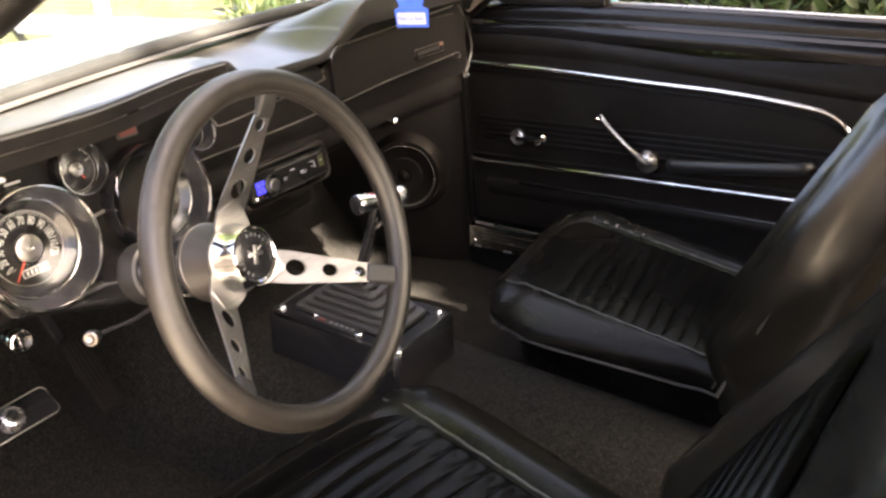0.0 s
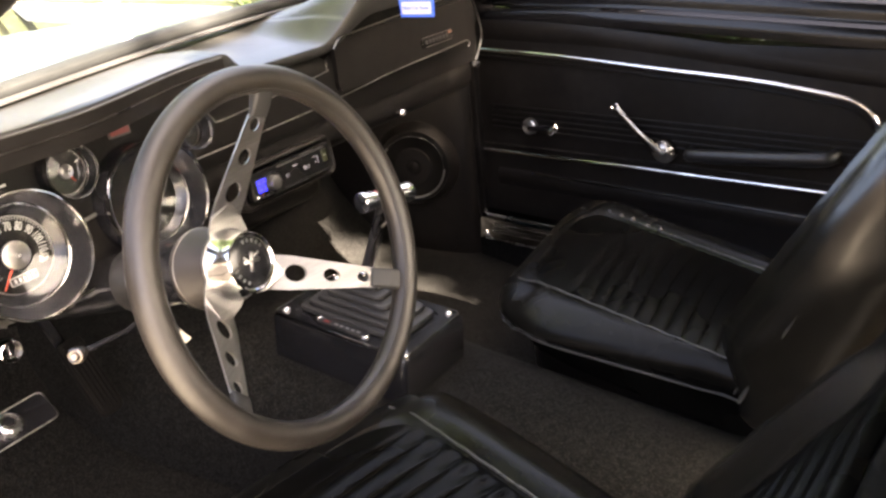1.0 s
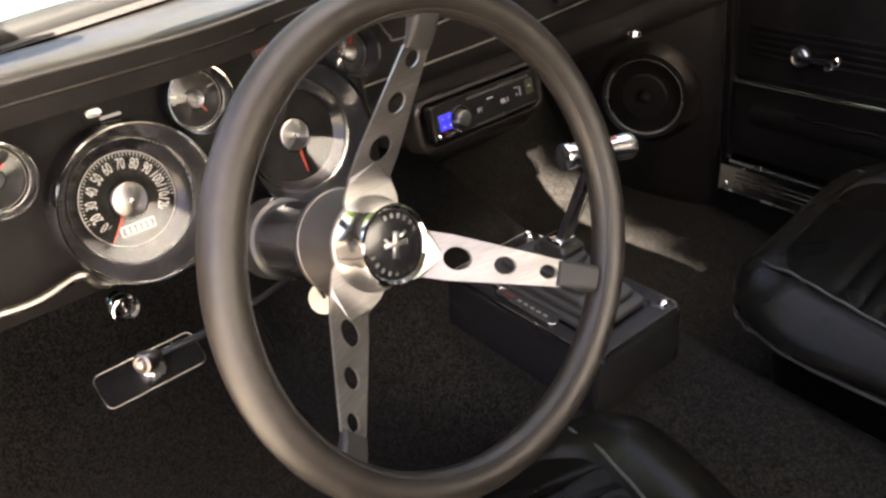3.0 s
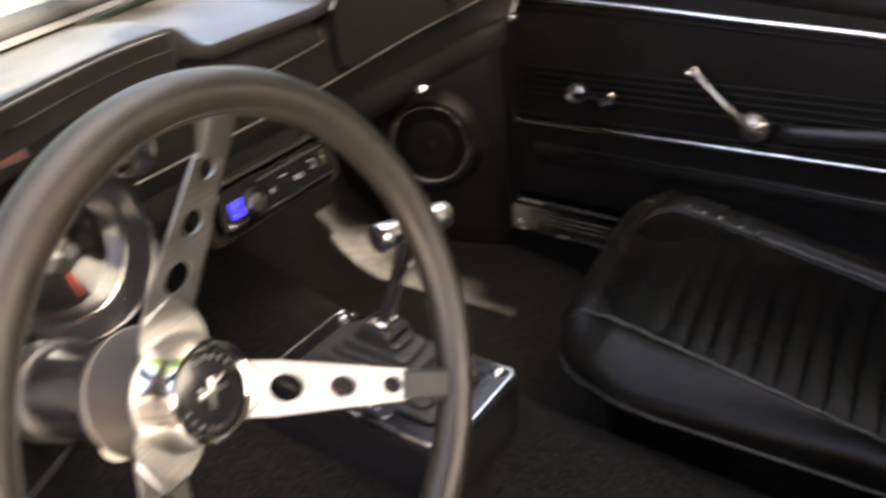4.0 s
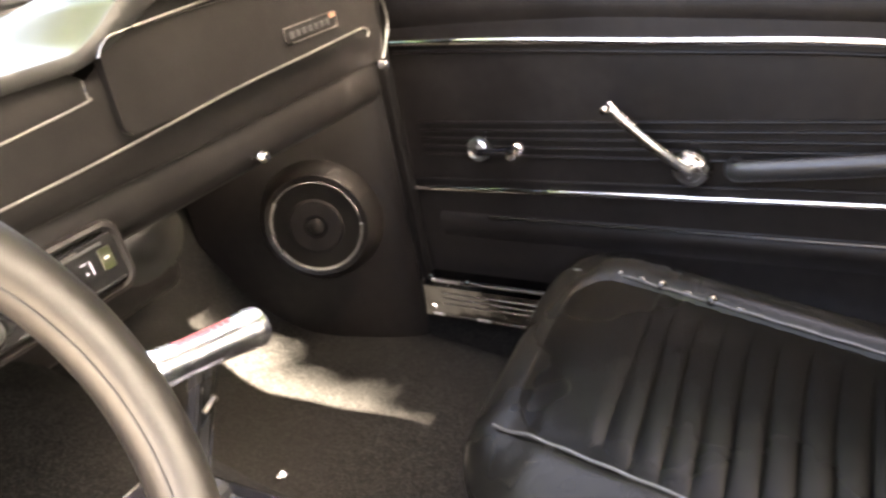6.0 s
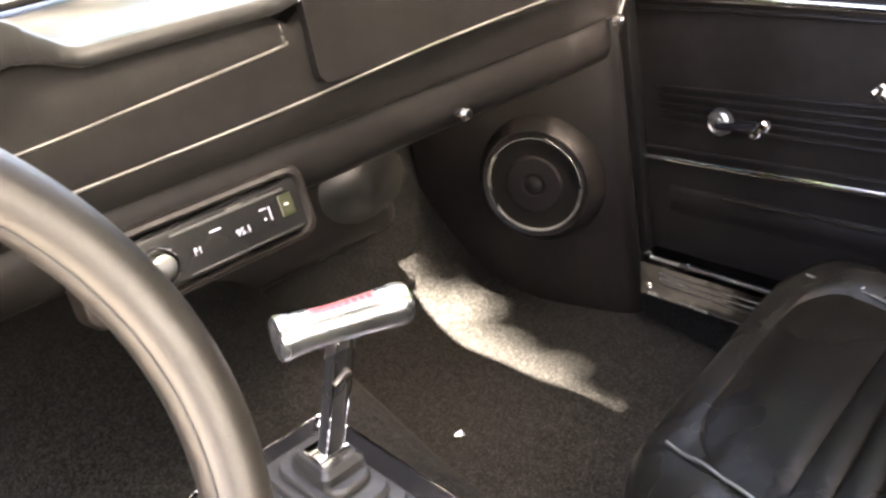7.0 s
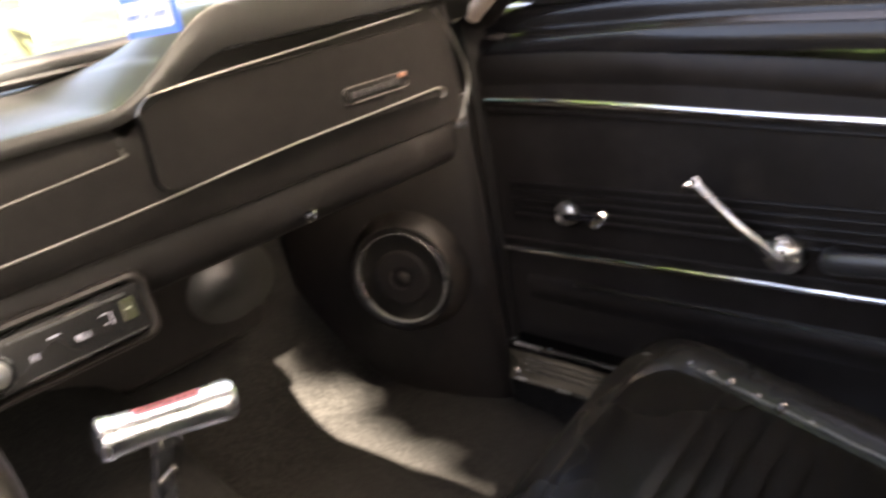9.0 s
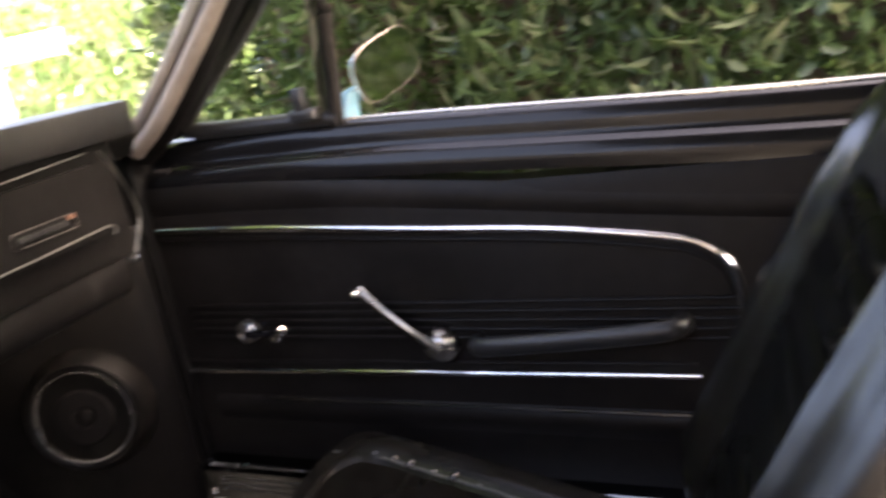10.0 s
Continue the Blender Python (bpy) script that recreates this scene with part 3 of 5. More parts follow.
def gauge(name, x, y, z, r, label, numerals, needle, hub=0.23, marks=(225, -45, 55), yaw=0, odo=False, tilt=-9, dial=0.62, deep=0.024, reach=0.96):
    """Local z faces the driver; the dial lies at the bottom of a black hood with a thin bright lip."""
    m = DASH @ Matrix.Translation((x, y, z)) @ pose(0, 0, 0, 0, 0, yaw) @ FACE @ pose(0, 0, 0, tilt, 0, 0)
    g = thing(name, m, label, "gauge")
    rim = lerp(0.975, 0.962, (dial - 0.62) / 0.3)
    part("housing", ring([(r * rim, 0.010), (r * 1.01, 0.006), (r * 1.02, -deep - 0.008), (r * dial, -deep - 0.008), (r * dial, -deep), (r * lerp(dial, rim, 0.45), -deep * 0.62), (r * lerp(dial, rim, 0.55), -deep * 0.45)], 72), PAINT, g, "gloss black gauge hood")
    part("bezel", ring([(r * rim, 0.0095), (r * (rim + 0.012), 0.0130), (r * 1.008, 0.0130), (r * 1.024, 0.0095), (r * 1.018, 0.004), (r * (rim + 0.01), 0.005)], 80), CHROME, g, "thin chrome bezel")
    q = lerp(dial, rim, 0.50)
    part("inner_ring", ring([(r * (q - 0.012), -deep * 0.50), (r * q, -deep * 0.42), (r * (q + 0.016), -deep * 0.42), (r * (q + 0.022), -deep * 0.55)], 72), CHROME, g, "thin inner chrome ring")
    part("dial_face", lathe([(0, -deep), (r * dial, -deep), (r * dial, -deep - 0.005), (0, -deep - 0.005)], 64), DIAL, g, "black dial face")
    part("dial_edge", ring([(r * (dial - 0.012), -deep), (r * (dial - 0.010), -deep + 0.0012), (r * dial, -deep + 0.0012), (r * dial, -deep)], 64), STEEL, g)
    rr = r * (dial - 0.015)
    part("dial_marks", moved(dial_marks(rr * 0.925, rr * 0.99, *marks, 0.0005), Matrix.Translation((0, 0, -deep + 0.0002))), PRINT, g, "white scale marks")
    for k, (txt, ang) in enumerate(numerals):
        a = radians(ang)
        lettering("numeral", txt, rr * 0.34, PRINT, g, Matrix.Translation((rr * 0.755 * math.cos(a), rr * 0.755 * math.sin(a), -deep + 0.0006)) @ pose(0, 0, 0, 0, 0, ang - 90) @ Matrix.Diagonal((0.56, 1, 1, 1)), 0.0003)
    part("needle", moved(loft([[(-0.0014, 0, 0), (0.0014, 0, 0), (0.0014, 0, 0.001), (-0.0014, 0, 0.001)], [(-0.0005, rr * reach, 0), (0.0005, rr * reach, 0), (0.0005, rr * reach, 0.001), (-0.0005, rr * reach, 0.001)]]), Matrix.Translation((0, 0, -deep + 0.003)) @ pose(0, 0, 0, 0, 0, needle - 90)), ORANGE, g, "orange needle")
    h = r * hub
    part("hub_cap", lathe([(0, -deep + 0.0085), (h * 0.10, -deep + 0.0080), (h * 0.90, -deep + 0.0062), (h, -deep + 0.005), (h, -deep), (0, -deep)], 44), DIALHUB, g, "spun aluminium centre cap")
    part("hub_pin", lathe([(0, -deep + 0.0125), (h * 0.13, -deep + 0.0115), (h * 0.17, -deep + 0.0075), (0, -deep + 0.0070)], 20), CRANK, g)
    part("hub_ring", ring([(h * 1.02, -deep), (h * 1.04, -deep + 0.004), (h * 1.13, -deep + 0.004), (h * 1.16, -deep)], 44), PAINT, g)
    if odo:
        part("odometer", moved(plate(round_rect(r * 0.46, r * 0.135, 0.0006, cx=0, cz=-r * 0.385), -0.0012, 0), pose(0, 0, -deep, -90, 0, 0)), PRINT, g, "odometer window")
        od = part("odometer_drum", moved(plate(round_rect(r * 0.43, r * 0.105, 0.0006, cx=0, cz=-r * 0.385), -0.0018, 0), pose(0, 0, -deep, -90, 0, 0)), DIAL, g)
        for k in range(5):
            part("digit_bar", moved(plate(round_rect(r * 0.035, r * 0.065, 0.0003, cx=r * (-0.15 + 0.075 * k), cz=-r * 0.385), -0.0022, 0), pose(0, 0, -deep, -90, 0, 0)), PRINT, od)
    ln = part("lens", lathe([(h * 1.05, -deep + 0.0075), (r * q, -deep * 0.40), (r * q, -deep * 0.47), (h * 1.05, -deep + 0.0055)], 64), LENS, g, "clear conical lens")
    ln.visible_shadow = False
    return g


gauge("speedometer", -0.537, -0.054, 0.812, 0.0665, "round black speedometer with white numerals and chrome bezel",
      [(str(v), lerp(236, -26, v / 120)) for v in range(10, 121, 10)], 231, 0.225, (238, -30, 61), odo=True)
gauge("instrument_dial", -0.370, -0.052, 0.815, 0.0665, "round black combination dial with spun centre cap", [("H", 150), ("C", 215), ("E", -30), ("F", 35)], 276, 0.225, (225, 140, 16))
gauge("fuel_gauge", -0.4555, -0.031, 0.873, 0.0295, "small round fuel gauge set into the fascia", [("F", 20), ("E", 160)], 300, 0.27, (160, 20, 9), dial=0.84, deep=0.007, reach=0.62)
gauge("clock_dial", -0.3045, -0.056, 0.877, 0.0225, "small round dial beside the cluster", [], 70, 0.32, (180, 0, 9), dial=0.88, deep=0.010)
gauge("temperature_gauge", -0.630, -0.036, 0.862, 0.0290, "small round gauge at the dash end", [], 40, 0.27, (160, 20, 9), dial=0.84, deep=0.007, reach=0.62)


def warning_lamp(name, x, z, w, h, mtl, label):
    t = thing(name, DASH @ Matrix.Translation((x, slope_y(x, z) + 0.001, z)) @ pose(0, 0, 0, -9.6, 0, 0), label, "warning lamp")
    part("frame", plate(round_rect(w, h, 0.002), -0.001, 0.004), PLASTIC, t)
    part("lens", plate(round_rect(w * 0.82, h * 0.62, 0.0015), -0.003, 0.002), mtl, t)


warning_lamp("brake_warning_lamp", -0.372, 0.893, 0.030, 0.013, RED, "dark red warning lens in the fascia")
wl = thing("wiper_switch", DASH @ Matrix.Translation((-0.531, slope_y(-0.531, 0.884) + 0.001, 0.884)) @ pose(0, 0, 0, -9.6, 0, 0), "black slide switch with chrome lever", "switch")
part("frame", plate(round_rect(0.042, 0.017, 0.003), -0.001, 0.004), PANEL, wl)
part("lever", plate(round_rect(0.013, 0.006, 0.002, cx=-0.009), -0.005, 0.0, 0.0006), CRANK, wl, "chrome slide lever")
part("legend", plate(round_rect(0.018, 0.0025, 0.0006, cx=0.004, cz=-0.0065), -0.0014, 0.001), PRINT, wl, "white lettering worn past reading")


def dash_knob(name, x, y, z, r, label):
    k = thing(name, DASH @ Matrix.Translation((x, y, z)) @ FACE, label, "knob")
    part("bezel", ring([(r * 0.78, 0.008), (r * 0.86, 0.014), (r * 0.96, 0.013), (r * 1.02, 0.009), (r * 1.02, 0.004), (r * 0.92, 0.000), (r * 0.78, 0.000)], 40), CHROME, k, "deep chrome ring")
    part("knob_face", lathe([(0, 0.006), (r * 0.30, 0.007), (r * 0.72, 0.0065), (r * 0.79, 0.004), (r * 0.79, -0.010), (0, -0.010)], 36), GLOSS, k, "black lock face")
    part("slot", box(-r * 0.08, r * 0.08, -r * 0.4, r * 0.4, 0.004, 0.0078, 0.0004), CHROME, k)
    return k


dash_knob("ignition_switch", -0.563, 0.001, 0.702, 0.0135, "round chrome ignition switch under the fascia")
kn = thing("pull_switch", DASH @ Matrix.Translation((0.176, 0.006, 0.768)) @ FACE @ Matrix.Diagonal((0.8, 0.8, 0.8, 1)), "small chrome pull switch on the lower dash", "switch")
part("stem", lathe([(0, 0.010), (0.004, 0.010), (0.004, -0.004), (0, -0.004)], 20), CHROME, kn)
part("cap", lathe([(0, 0.022), (0.006, 0.020), (0.0085, 0.014), (0.007, 0.009), (0, 0.009)], 24), CHROME, kn, "rounded chrome cap")

# vent control plate under the dash
vp = thing("vent_control", pose(-0.486, 0.4535, 0.5035, -48, 0, 8), "chrome edged vent panel with fluted round knob", "vent control")
part("plate", plate(round_rect(0.130, 0.046, 0.009), 0, 0.004), PAINT, vp)
part("rim", tube([(x, -0.001, z) for x, z in round_rect(0.130, 0.046, 0.009)], 0.0008, 8, closed=True), TRIMLINE, vp, "thin chrome edge")
flutes = [[((r + (0.0009 if k % 4 < 2 else 0.0)) * math.cos(2 * math.pi * k / 64), (r + (0.0009 if k % 4 < 2 else 0.0)) * math.sin(2 * math.pi * k / 64), h) for k in range(64)] for r, h in ((0.0165, 0.0), (0.0172, 0.006), (0.0158, 0.011), (0.0120, 0.0135), (0.0085, 0.0125))]
pk = part("pull_knob", moved(loft(flutes), Matrix.Translation((0.002, 0.0, 0.002)) @ FACE), CRANK, vp, "fluted chrome pull knob")
part("knob_centre", moved(lathe([(0, 0.0140), (0.0070, 0.0138), (0.0080, 0.0125), (0, 0.0120)], 28), Matrix.Translation((0.002, 0.0, 0.002)) @ FACE), PAINT, pk, "black knob centre")

# hanging pedals in the driver's footwell
for name, px, py, pz, w, h, label in (("brake_pedal", -0.355, 0.475, 0.505, 0.040, 0.125, "hanging brake pedal with ribbed black rubber pad"),):
    pd = thing(name, pose(px, py, pz, -32, 0, 8), label, "pedal")
    part("pad", loft([[(x, y, z) for x, z in round_rect(w * k, h * k, 0.010)] for k, y in ((0.94, -0.010), (1.0, -0.007), (1.0, 0.0), (0.9, 0.003))]), PEDAL, pd, "ribbed black rubber pad")
    for k in range(5):
        part("pad_rib", tube([(w * (-0.34 + 0.17 * k), -0.0105, -h * 0.42), (w * (-0.34 + 0.17 * k), -0.0105, h * 0.42)], 0.0022, 6), PEDAL, pd)
    part("arm", tube(smooth_path([(0.0, 0.006, 0.0), (0.0, 0.016, 0.06), (0.004, 0.030, 0.16), (0.004, 0.02, 0.30)], 5), 0.009, 8, flat=0.6), PAINT, pd, "black painted steel arm")

# radio
rd = thing("car_radio", DASH @ Matrix.Translation((-0.100, 0.004, 0.753)) @ pose(0, 0, 0, -8, 0, 0), "black car radio with blue display and silver knob", "car radio")
RADIOFACE = mat("radio_gloss", (0.0045, 0.0044, 0.0044), 0.26, scale=60, spec=0.22, rough_var=0.04)
part("surround", loft([[(x, y, z) for x, z in round_rect(w, h, 0.014, cx=-0.004)] for w, h, y in ((0.200, 0.062, 0.02), (0.200, 0.062, -0.001), (0.196, 0.059, -0.005), (0.188, 0.053, -0.0065), (0.181, 0.049, -0.004), (0.179, 0.047, 0.01))]), VINYL, rd, "black moulded surround with rounded ends")
# bright sliver stands in for the glint on the surround's corner
part("end_glint", tube([(-0.1010, -0.004, 0.010), (-0.1005, -0.005, 0.018), (-0.0960, -0.0055, 0.0245)], 0.0007, 6), CRANK, rd, "bright metal sliver as a corner glint")
part("faceplate", loft([[(x, y, z) for x, z in round_rect(w, h, 0.004)] for w, h, y in ((0.168, 0.043, 0.006), (0.168, 0.043, -0.008), (0.165, 0.040, -0.0105), (0.162, 0.037, -0.0108))]), RADIOFACE, rd, "gloss black faceplate")
kp = part("key_plate", plate(round_rect(0.0205, 0.0190, 0.0012, cx=-0.0655, cz=-0.0005), -0.0114, -0.008, 0.0003), mat("key_plate_grey", (0.045, 0.045, 0.05), 0.35, 0.4), rd, "grey key surround")
for kx in (-0.0703, -0.0607):
    for kz in (0.0042, -0.0052):
        part("lit_key", plate(round_rect(0.0082, 0.0079, 0.0008, cx=kx, cz=kz), -0.0124, -0.010, 0.0003), LCD, kp, "lit blue key")
        part("key_mark", box(kx - 0.0016, kx + 0.0016, -0.0126, -0.012, kz - 0.0005, kz + 0.0004, 0), LCDTEXT, kp)
part("mode_mark", box(-0.0705, -0.0650, -0.0114, -0.009, -0.0135, -0.0118, 0), RED, rd, "small red mark")
for kx in (-0.0680, -0.0590):
    part("small_key", box(kx - 0.0030, kx + 0.0030, -0.0118, -0.009, -0.0172, -0.0152, 0.0004), PLASTIC, rd)
part("volume_knob", moved(lathe([(0, 0.0100), (0.0070, 0.0104), (0.0092, 0.0100), (0.0100, 0.0085), (0.0104, 0.002), (0.0108, 0.0), (0, 0.0)], 40), Matrix.Translation((-0.0445, -0.010, -0.0025)) @ FACE), DIALHUB, rd, "silver volume knob")
part("knob_ring", moved(ring([(0.0122, 0.0), (0.0126, 0.0036), (0.0140, 0.0044), (0.0152, 0.0030), (0.0158, 0.0)], 44), Matrix.Translation((-0.0445, -0.010, -0.0025)) @ FACE), RADIOFACE, rd, "gloss black knob ring")
for a0, a1 in ((18, 74), (198, 250), (150, 172)):
    part("ring_arc", moved(tube([(0.0142 * math.cos(radians(lerp(a0, a1, i / 8))), 0.0142 * math.sin(radians(lerp(a0, a1, i / 8))), 0.0043) for i in range(9)], 0.0008, 6), Matrix.Translation((-0.0445, -0.010, -0.0025)) @ FACE), CRANK, rd, "bright arc on the knob ring")
part("slot", box(-0.030, 0.070, -0.0114, -0.009, 0.0145, 0.0170, 0.0006), RUBBER, rd, "disc slot")
part("slot_rim", box(0.018, 0.046, -0.0114, -0.009, 0.0176, 0.0184, 0.0003), DULL, rd, "dull metal upper slot edge")
part("lower_bevel", box(-0.024, 0.079, -0.0116, -0.009, -0.0186, -0.0172, 0.0006), PLASTIC, rd, "raised lower edge")
lettering("digits", "F1", 0.0078, LCDTEXT, rd, Matrix.Translation((-0.013, -0.0109, -0.003)) @ FACE, 0.0003)
lettering("digits", "95.1", 0.0078, LCDTEXT, rd, Matrix.Translation((0.027, -0.0109, -0.003)) @ FACE, 0.0003)
part("indicator_bar", box(0.000, 0.0095, -0.0112, -0.009, 0.0062, 0.0073, 0), LCDTEXT, rd)
part("indicator_bar", box(0.0525, 0.0534, -0.0112, -0.009, -0.004, 0.007, 0), LCDTEXT, rd)
part("indicator_bar", box(0.044, 0.0505, -0.0112, -0.009, 0.0064, 0.0071, 0), LCDTEXT, rd)
part("indicator_dot", moved(lathe([(0, 0.0006), (0.0010, 0.0005), (0.0011, 0), (0, 0)], 10), Matrix.Translation((0.0475, -0.0106, -0.0015)) @ FACE), LCDTEXT, rd)
part("side_button", loft([[(0.0690 + x, y, 0.003 + z) for x, z in round_rect(w, 0.018, 0.001)] for w, y in ((0.0120, -0.008), (0.0120, -0.0112), (0.0112, -0.0116))]), mat("olive_button", (0.012, 0.014, 0.006), 0.3, scale=60), rd, "dark olive release button")
part("side_mark", box(0.0665, 0.0705, -0.0120, -0.010, 0.0030, 0.0042, 0), PRINT, rd, "small pale mark")
part("corner_stud", moved(lathe([(0, 0.003), (0.0025, 0.002), (0.003, 0), (0, 0)], 12), Matrix.Translation((-0.0775, -0.010, -0.0155)) @ FACE @ Matrix.Diagonal((0.7, 1.3, 1, 1))), CHROME, rd)

# heater box behind and below the dash
hb = thing("heater_box", CAR @ Matrix.Translation((0.27, 0.66, 0.60)), "black moulded heater box under the dash", "heater box")
part("case", box(-0.20, 0.16, 0.018, 0.14, -0.09, 0.22, 0.03, 4), VINYL, hb)
# dome added to the plain case so that a soft highlight shows there
fp = part("gloss_dome", lathe([(0, 0.013), (0.010, 0.0127), (0.020, 0.0114), (0.030, 0.0090), (0.040, 0.0058), (0.050, 0.0028), (0.060, 0.0008), (0.068, 0.0), (0, -0.002)], 48), mat("moulded_gloss", (0.007, 0.0070, 0.0064), 0.33, scale=80, bump=0.05, bump_scale=500, spec=0.75, rough_var=0.04), hb, "glossy dome added to catch a soft highlight")
fp.matrix_local = Matrix.Translation((0.097, 0.0185, 0.001)) @ FACE @ Matrix.Diagonal((1.15, 0.85, 1, 1))

# ---- steering wheel and column ----
W_C, W_N, W_R, W_U = Vector((-0.3400, -0.0416, 0.8046)), Vector((0.166, -0.952, 0.256)), Vector((0.985, 0.172, 0.0)), Vector((-0.044, 0.252, 0.967))
WHEEL = Matrix(((W_R.x, W_U.x, W_N.x, W_C.x), (W_R.y, W_U.y, W_N.y, W_C.y), (W_R.z, W_U.z, W_N.z, W_C.z), (0, 0, 0, 1)))
sw = thing("steering_wheel", WHEEL, "three-spoke steering wheel with foam grip and drilled steel spokes", "steering wheel")
part("rim", tube([(0.1705 * math.cos(2 * math.pi * k / 120), 0.1705 * math.sin(2 * math.pi * k / 120), 0) for k in range(120)], 0.0138, 20, closed=True), GRIP, sw, "dark grey foam padded rim")


part("rim_seam", tube([(0.1592 * math.cos(2 * math.pi * k / 120), 0.1592 * math.sin(2 * math.pi * k / 120), 0.0082) for k in range(120)], 0.0007, 6, closed=True), RUBBER, sw, "moulded seam line")


SPOKES = Matrix.Translation((-0.010, 0.003, 0))   # the hub's axis


def spoke_depth(r):
    """The dished spokes: deep at the hub, rising to the rim."""
    return max(-0.0765, -0.0394 + 0.741 * (r - 0.1))


def spoke(theta):
    """A drilled plate along +y, bent towards the hub, then turned to its clock angle."""
    bm = bmesh.new()
    r0, r1 = 0.024, 0.1385
    outline = []
    n = 22
    def half(r):
        return lerp(0.0185, 0.0108, min(1, max(0, (r - 0.066) / 0.072))) + 0.006 * ease((0.052 - r) / 0.020)
    for i in range(n + 1):
        r = lerp(r0, r1, i / n)
        outline.append((half(r), r))
    outline += [(-x, r) for x, r in reversed(outline)]
    loops = [outline]
    for rc, rad in ((0.1302, 0.0058), (0.102, 0.0073), (0.071, 0.0094)):
        loops.append([(rad * math.cos(2 * math.pi * k / 24), rc + rad * math.sin(2 * math.pi * k / 24)) for k in range(24)])
    edges = []
    for lp in loops:
        vs = [bm.verts.new((x, y, 0)) for x, y in lp]
        edges += [bm.edges.new((vs[i], vs[(i + 1) % len(vs)])) for i in range(len(vs))]
    bmesh.ops.triangle_fill(bm, edges=edges, use_beauty=True, use_dissolve=False)
    bmesh.ops.solidify(bm, geom=bm.faces[:], thickness=0.0026)
    for v in bm.verts:
        v.co.z += spoke_depth(v.co.y)
    return moved(bm, SPOKES @ pose(0, 0, 0, 0, 0, -theta))


for th in (17.9, 122.5, 228.9):
    part("spoke", spoke(th), STEEL, sw, "brushed steel spoke with three holes")
    part("spoke_boot", moved(loft([[(x, y, z + d) for x, z in round_rect(w, h, min(w, h) * 0.35)] for y, w, h, d in ((0.136, 0.0205, 0.007, spoke_depth(0.136)), (0.143, 0.021, 0.010, spoke_depth(0.142)), (0.152, 0.022, 0.013, -0.0045), (0.163, 0.023, 0.016, -0.001))]), SPOKES @ pose(0, 0, 0, 0, 0, -th)), RUBBER, sw, "black rubber spoke end")
part("hub_cup", moved(lathe([(0.0265, -0.0500), (0.0285, -0.0482), (0.0302, -0.0490), (0.0310, -0.0520), (0.0318, -0.060), (0.0335, -0.070), (0.0360, -0.0765), (0.0, -0.0765), (0, -0.054), (0.0262, -0.054)], 72), SPOKES), CHROME, sw, "polished chrome hub cup")
part("hub_plate", moved(lathe([(0.0, -0.0760), (0.0362, -0.0760), (0.0375, -0.0768), (0.0375, -0.0795), (0.0, -0.081)], 64), SPOKES), STEEL, sw, "brushed steel hub plate")
hc = part("horn_button", moved(lathe([(0, -0.0490), (0.012, -0.0493), (0.021, -0.0502), (0.0262, -0.0515), (0.0265, -0.054), (0, -0.054)], 56), SPOKES), PAINT, sw, "black round horn button with silver print")
# emblem as a plain running shape with a bar through it
part("emblem", moved(joined(box(-0.0035, 0.0035, -0.013, 0.013, 0, 0.001, 0.0004), moved(box(-0.014, 0.013, -0.0026, 0.0026, 0, 0.0014, 0.0008), pose(0, 0.001, 0, 0, 0, 12)), moved(box(0.005, 0.015, -0.0016, 0.0016, 0, 0.0014, 0.0006), pose(0, 0.004, 0, 0, 0, 40)), moved(box(-0.016, -0.006, -0.0012, 0.0012, 0, 0.0014, 0.0005), pose(0, -0.003, 0, 0, 0, -30))), SPOKES @ pose(0, 0, -0.0492, 0, 0, -22) @ Matrix.Diagonal((0.78, 0.78, 1, 1))), CRANK, hc, "silver emblem")
for a0, a1 in ((35, 115), (205, 310)):
    arcs = []
    nb = 6 if a0 < 100 else 7
    for k in range(nb):
        a = lerp(a0, a1, k / (nb - 1)) - 22
        arcs.append(moved(box(-0.0011, 0.0011, -0.0017, 0.0017, 0, 0.0006, 0), SPOKES @ pose(0, 0, -0.0503, 0, 0, 0) @ Matrix.Rotation(radians(a - 90), 4, "Z") @ Matrix.Translation((0, 0.0215, 0))))
    part("lettering_band", joined(*arcs), CRANK, hc, "silver ring of small marks")

col = thing("steering_column", WHEEL, "black steering column behind the wheel", "steering column")
part("shroud", moved(lathe([(0.0, -0.082), (0.034, -0.082), (0.036, -0.093), (0.0410, -0.112), (0.0425, -0.1165), (0.0428, -0.120), (0.0420, -0.1235), (0.0395, -0.126), (0.0, -0.126)], 56), SPOKES), mat("grey_shroud", (0.022, 0.0195, 0.0175), 0.38, scale=60, bump=0.1, bump_scale=900), col, "dark grey bell-shaped shroud")
part("shroud_lip", moved(ring([(0.0418, -0.1160), (0.0431, -0.1168), (0.0431, -0.1176), (0.0418, -0.1184)], 56), SPOKES), TRIMLINE, col, "thin bright lip")
part("jacket", moved(lathe([(0, -0.125), (0.034, -0.125), (0.0345, -0.150), (0.0335, -0.155), (0.0335, -0.56), (0, -0.56)], 40), SPOKES), PAINT, col, "gloss black column jacket")
part("collar", moved(ring([(0.0335, -0.205), (0.0365, -0.207), (0.0365, -0.235), (0.0335, -0.237)], 40), SPOKES), PLASTIC, col)
TAG = Vector((-0.339, 0.214, 0.648))
part("tag_stem", moved(tube([TAG + Vector((-0.02, 0.01, 0.07)), TAG + Vector((-0.006, 0.003, 0.02)), TAG], 0.0022, 8), WHEEL.inverted()), PLASTIC, col)
tab = [(0.0165 * math.cos(radians(lerp(116, 316, k / 24))), 0.0165 * math.sin(radians(lerp(116, 316, k / 24)))) for k in range(25)]
